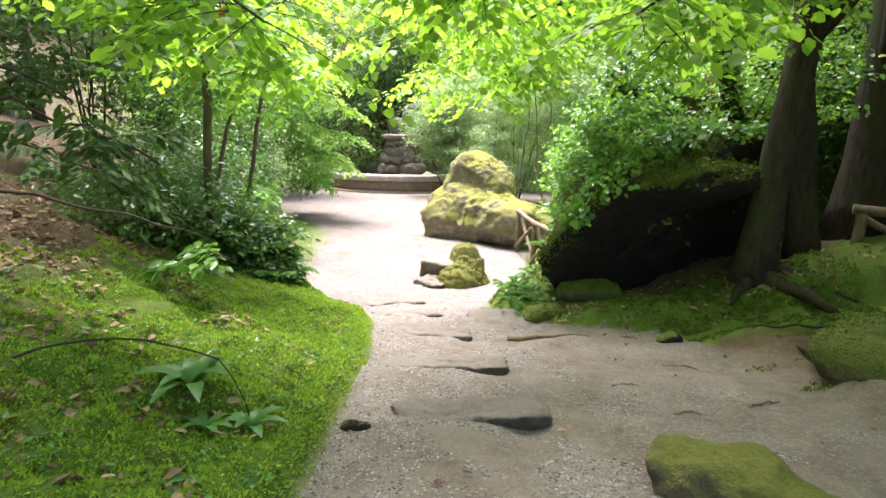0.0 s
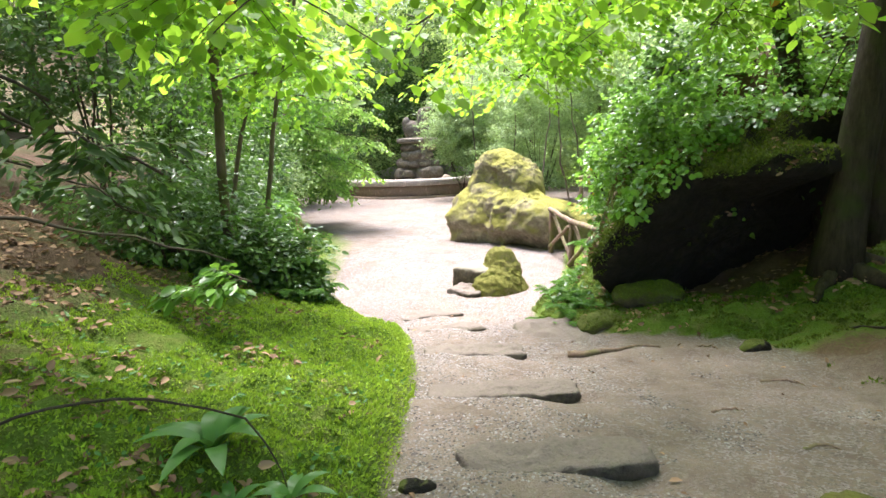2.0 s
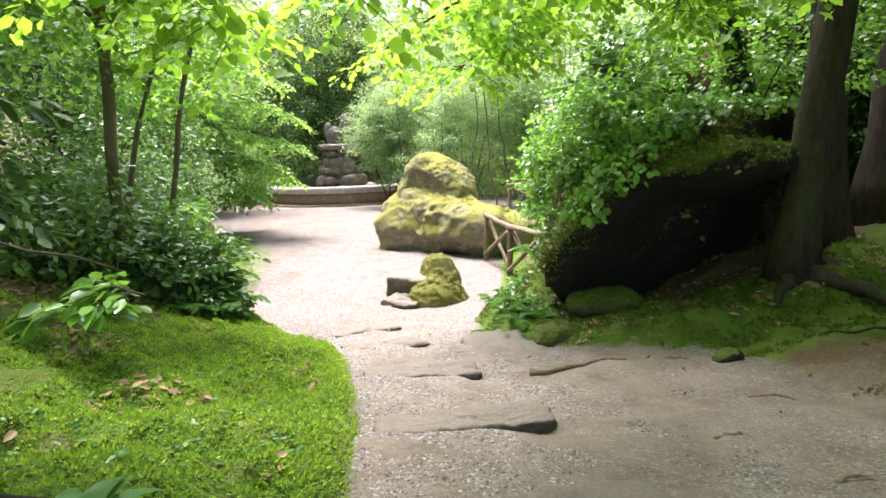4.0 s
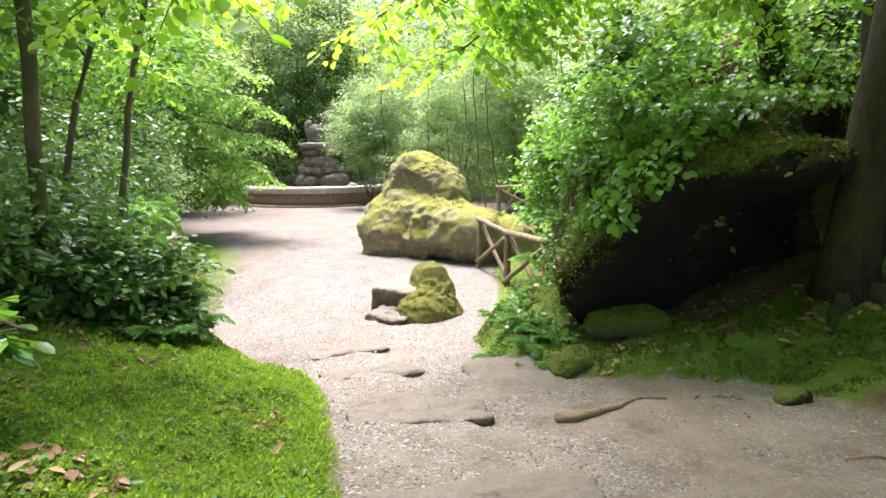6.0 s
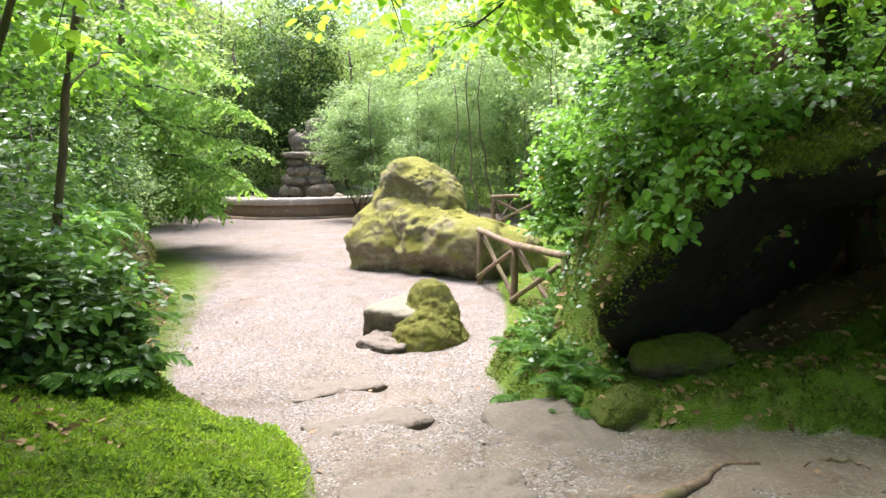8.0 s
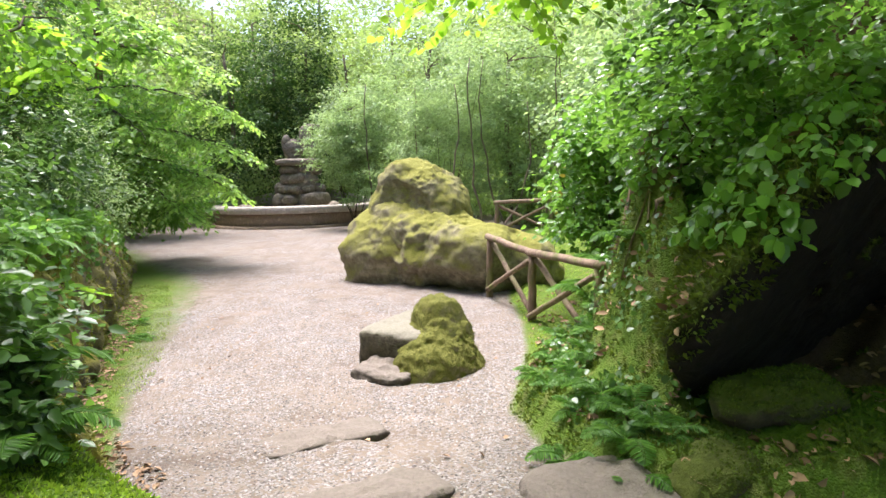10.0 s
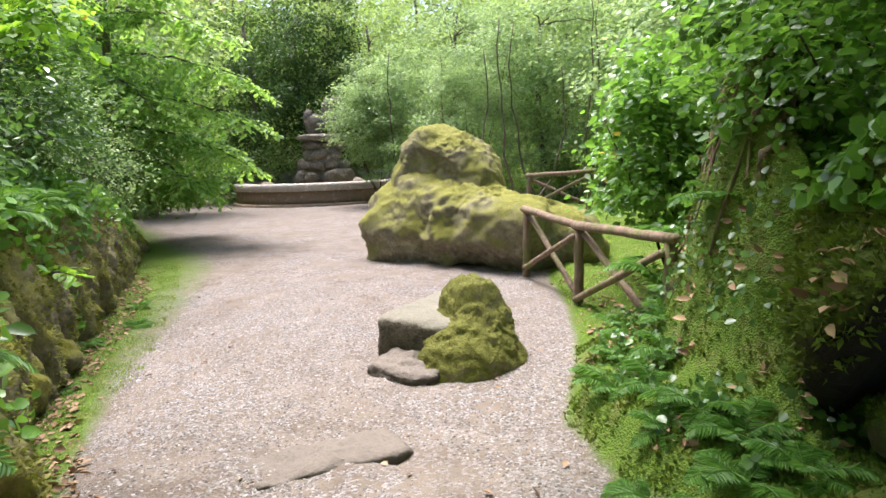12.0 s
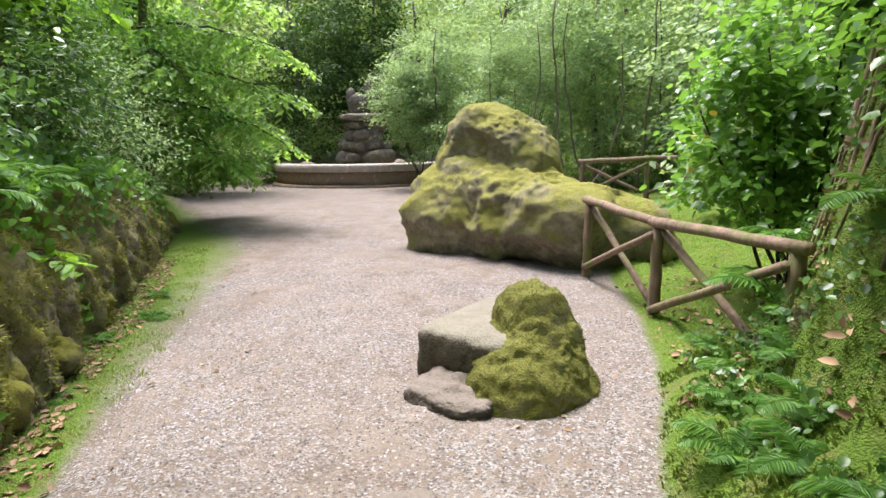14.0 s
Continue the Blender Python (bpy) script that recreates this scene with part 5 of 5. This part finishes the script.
# unseen high crowns over the start of the path, added to shade the foreground
for k, (x, y, z) in enumerate([(-3.5, -1, 6.6), (2.8, -2.5, 6.8), (0.2, 1.8, 7.4), (-4.8, 1.5, 6.2), (0.4, 2.8, 7.2), (6.5, 3, 7.5), (-1.5, -6, 7.5), (-3.2, 2.0, 6.2), (5.3, 5.0, 5.6)]):
    side = -1 if x < 0 else 1
    foot = (side * (6.0 + (k % 3)), y + (k % 2))
    tree("tall_beech", "unseen tall beech with a spreading crown added to shade the path", foot, (x + side * 0.8, y, z), 0.2, 0.1, [((x, y, z), (2.6, 2.3, 0.9), 200, 26, 0.34)], 0.17, M_BEECH, 600 + k, 3, ratio=0.65)

# ---- moss, grass, gravel and litter ----
rng = np.random.default_rng(99)
p, q = on_ground(190000, rng, -3.2, -0.4, 1.6, 7.0, lambda x, y, dl, dr: (dl > -0.02) & (waves(x, y, 41, 0.55) > -0.7 + 0.65 * np.clip(dl - 1.1, -0.3, 3)))
tufts("moss_carpet", "soft bright green moss carpet on the mound", "moss", p[:85000], q[:85000], 0.026, M_MOSS)
p, q = on_ground(110000, rng, 0.6, 4.6, 3.0, 9.6, lambda x, y, dl, dr: (dr > 0.0) & (waves(x, y, 42, 0.6) > -0.2 + 0.9 * step01((5.9 - y) / 0.6) + 1.0 * step01((dr - 1.0) / 0.4) * step01((y - 7.0) / 0.5)))
tufts("moss_bank", "green moss on the shelf and the mound foot", "moss", p[:42000], q[:42000], 0.03, M_DEEPMOSS)
p, q = on_ground(60000, rng, 1.2, 7, 9.6, 19, lambda x, y, dl, dr: dr > 0.05)
tufts("mossy_lawn", "short mossy lawn behind the fence", "lawn", p[:18000], q[:18000], 0.03, M_MOSS)
p, q = on_ground(60000, rng, -5.5, -1.2, 7.0, 15, lambda x, y, dl, dr: (dl > -0.85 * np.clip((y - 7.6) / 2.4, 0.08, 1)) & (dl < 0.12) & (waves(x, y, 43, 0.5) > -0.05))
tufts("grass_verge", "short grass and weeds along the gravel edge", "grass", p[:15000], q[:15000], 0.034, M_GRASS, 0.7, 0.22)
p, q = on_ground(90000, rng, -6, -1.2, 6.9, 16, lambda x, y, dl, dr: (dl > 0.02) & (dl < 0.75) & (waves(x * 2, y, 44, 0.5) > -0.35))
tufts("bank_moss", "moss and small weeds hanging on the steep bank", "moss", p[:16000], q[:16000], 0.04, M_DEEPMOSS, 0.8)


def chips(n, x0, x1, y0, y1, keep, size):
    p, q = on_ground(n, rng, x0, x1, y0, y1, keep)
    n = len(p)
    base = np.array([(1, 0, 0), (-1, 0, 0), (0, 1, 0), (0, -1, 0), (0, 0, 1)], float)
    tri = np.array([(0, 2, 4), (2, 1, 4), (1, 3, 4), (3, 0, 4)])
    s = size * rng.uniform(0.5, 1.6, (n, 1, 1)) ** 1.4
    a = rng.uniform(0, 6.28, n)
    v = base[None] * np.array([1, 0.7, 0.45]) * s * rng.uniform(0.6, 1.3, (n, 5, 3))
    c, t = np.cos(a)[:, None], np.sin(a)[:, None]
    v = np.stack([v[:, :, 0] * c - v[:, :, 1] * t, v[:, :, 0] * t + v[:, :, 1] * c, v[:, :, 2]], -1) + p[:, None]
    return v.reshape(-1, 3), (np.arange(n)[:, None, None] * 5 + tri[None]).reshape(-1, 3)


on_path = lambda x, y, dl, dr: (dl < -0.02) & (dr < -0.02)
v, f = chips(90000, -1.2, 3.2, 0.9, 6.5, lambda x, y, dl, dr: (dl < -0.02) & (dr < 0.3) & (waves(x, y, 45, 1.0) + 0.5 * (0.3 - x) > -0.1), 0.0078)
tagged(mesh_object("gravel_on_path", v, f, M_CHIP), "loose grey and tan gravel chips on the path", "gravel", kind="stuff")
v, f = chips(90000, -3.2, 1.6, 6.5, 13, lambda x, y, dl, dr: on_path(x, y, dl + np.interp(y, [6.8, 8, 9, 11, 13], [0, 0.3, 0.6, 0.8, 1.2]), dr) & (waves(x, y, 61, 1.6) > -0.45), 0.0076)
tagged(mesh_object("gravel_on_plaza", v, f, M_CHIP), "pale gravel chips scattered over the plaza", "gravel", kind="stuff")


def litter(name, label, p, q, size):
    n = len(p)
    ax = rng.normal(size=(n, 3)) * np.array([1, 1, 0.25])
    L = size * rng.uniform(0.6, 1.4, n)
    v, f = leaves(p + q * 0.012, ax, q + rng.normal(size=(n, 3)) * 0.3, L, L * 0.55, 0.35, 0.15, True)
    return tagged(mesh_object(name, v, f, M_LITTER), label, "leaves", kind="stuff")


p, q = on_ground(24000, rng, -5.5, -0.55, 1.2, 7, lambda x, y, dl, dr: (dl > 0.02) & (waves(x, y, 46, 0.9) > 0.72 - 0.5 * np.clip(dl - 0.5, 0, 3)))
litter("litter_on_slope", "brown fallen leaves strewn over the mossy slope", p[:6500], q[:6500], 0.055)
p, q = on_ground(16000, rng, 0.8, 6, 6, 12, lambda x, y, dl, dr: (dr > 0.1) & (waves(x, y, 47, 0.8) > 0.1))
litter("litter_on_mound", "brown fallen leaves caught among the ivy", p[:2600], q[:2600], 0.07)
p, q = on_ground(9000, rng, -5, -1.5, 7.2, 14, lambda x, y, dl, dr: (dl > -0.45) & (dl < 0.15))
litter("litter_at_bank_foot", "brown fallen leaves along the foot of the bank", p[:1500], q[:1500], 0.055)
p, q = on_ground(2500, rng, -2.3, -0.8, 2.0, 3.3, lambda x, y, dl, dr: (dl > 0.2) & (waves(x, y, 58, 0.6) > 0.05))
litter("litter_in_moss", "large curled dry leaves lying in the moss", p[:240], q[:240], 0.06)
rng_ivy = np.random.default_rng(55)
p, q = on_ground(40000, rng_ivy, -6.5, -1.8, 7.6, 16, lambda x, y, dl, dr: (dl > 0.12) & (dl < 0.9) & (waves(x, y, 56, 0.8) > -0.3))
ivy_cover("bank_top_ivy", "leafy green ivy and weeds hanging over the top of the bank", p[:5200] + np.array([0.12, 0, 0.1]), q[:5200], 0.08, M_IVY, 0.22)
p, q = on_ground(900, rng, -3.6, 3, 1.5, 13, lambda x, y, dl, dr: (dl < 0.0) & (dr < 0.1))
litter("litter_on_path", "a few dry leaves lying on the path", p[:160], q[:160], 0.045)
for ob in (rock, srock):
    p, q = on_mesh([o for o in ob.children if o.data.materials[0] in (M_ROCK, M_SROCK)], 9000, rng, lambda p, q: (q[:, 2] > 0.1 + 0.5 * waves(p[:, 0], p[:, 2], 48, 0.5)))
    tufts("moss_cushion", "yellow-green moss cushions on the rock", "moss", p, q, 0.012, M_DARKMOSS if ob is srock else M_OLIVE, 0.8)
p, q = on_mesh([bank], 22000, rng, lambda p, q: (q[:, 0] > -0.3) & (waves(p[:, 1] * 1.5, p[:, 2], 49, 0.6) > -0.3))
tufts("moss_drape", "yellow-green moss draped over the bank face", "moss", p, q + np.array([0, 0, -0.4]), 0.035, M_OLIVE, 0.6)
p, q = on_mesh([boulder_rock], 900, rng, lambda p, q: (q[:, 2] > 0.2) & (waves(p[:, 0], p[:, 1], 50, 0.7) > 0.2))
litter("litter_on_boulder", "dry brown leaves caught on the boulder", p, q, 0.07)
mossy = [o for o in scene.objects if o.name.startswith(("mossy_stone", "root_mound", "shade_stone", "bank_stone"))]
p, q = on_mesh(mossy, 14000, rng, lambda p, q: (q[:, 2] > 0.0) & (waves(p[:, 0] * 2, p[:, 1] * 2, 57, 0.7) > -0.4))
tufts("stone_moss", "short dark moss on the low stones", "moss", p, q, 0.018, M_DEEPMOSS, 0.7)
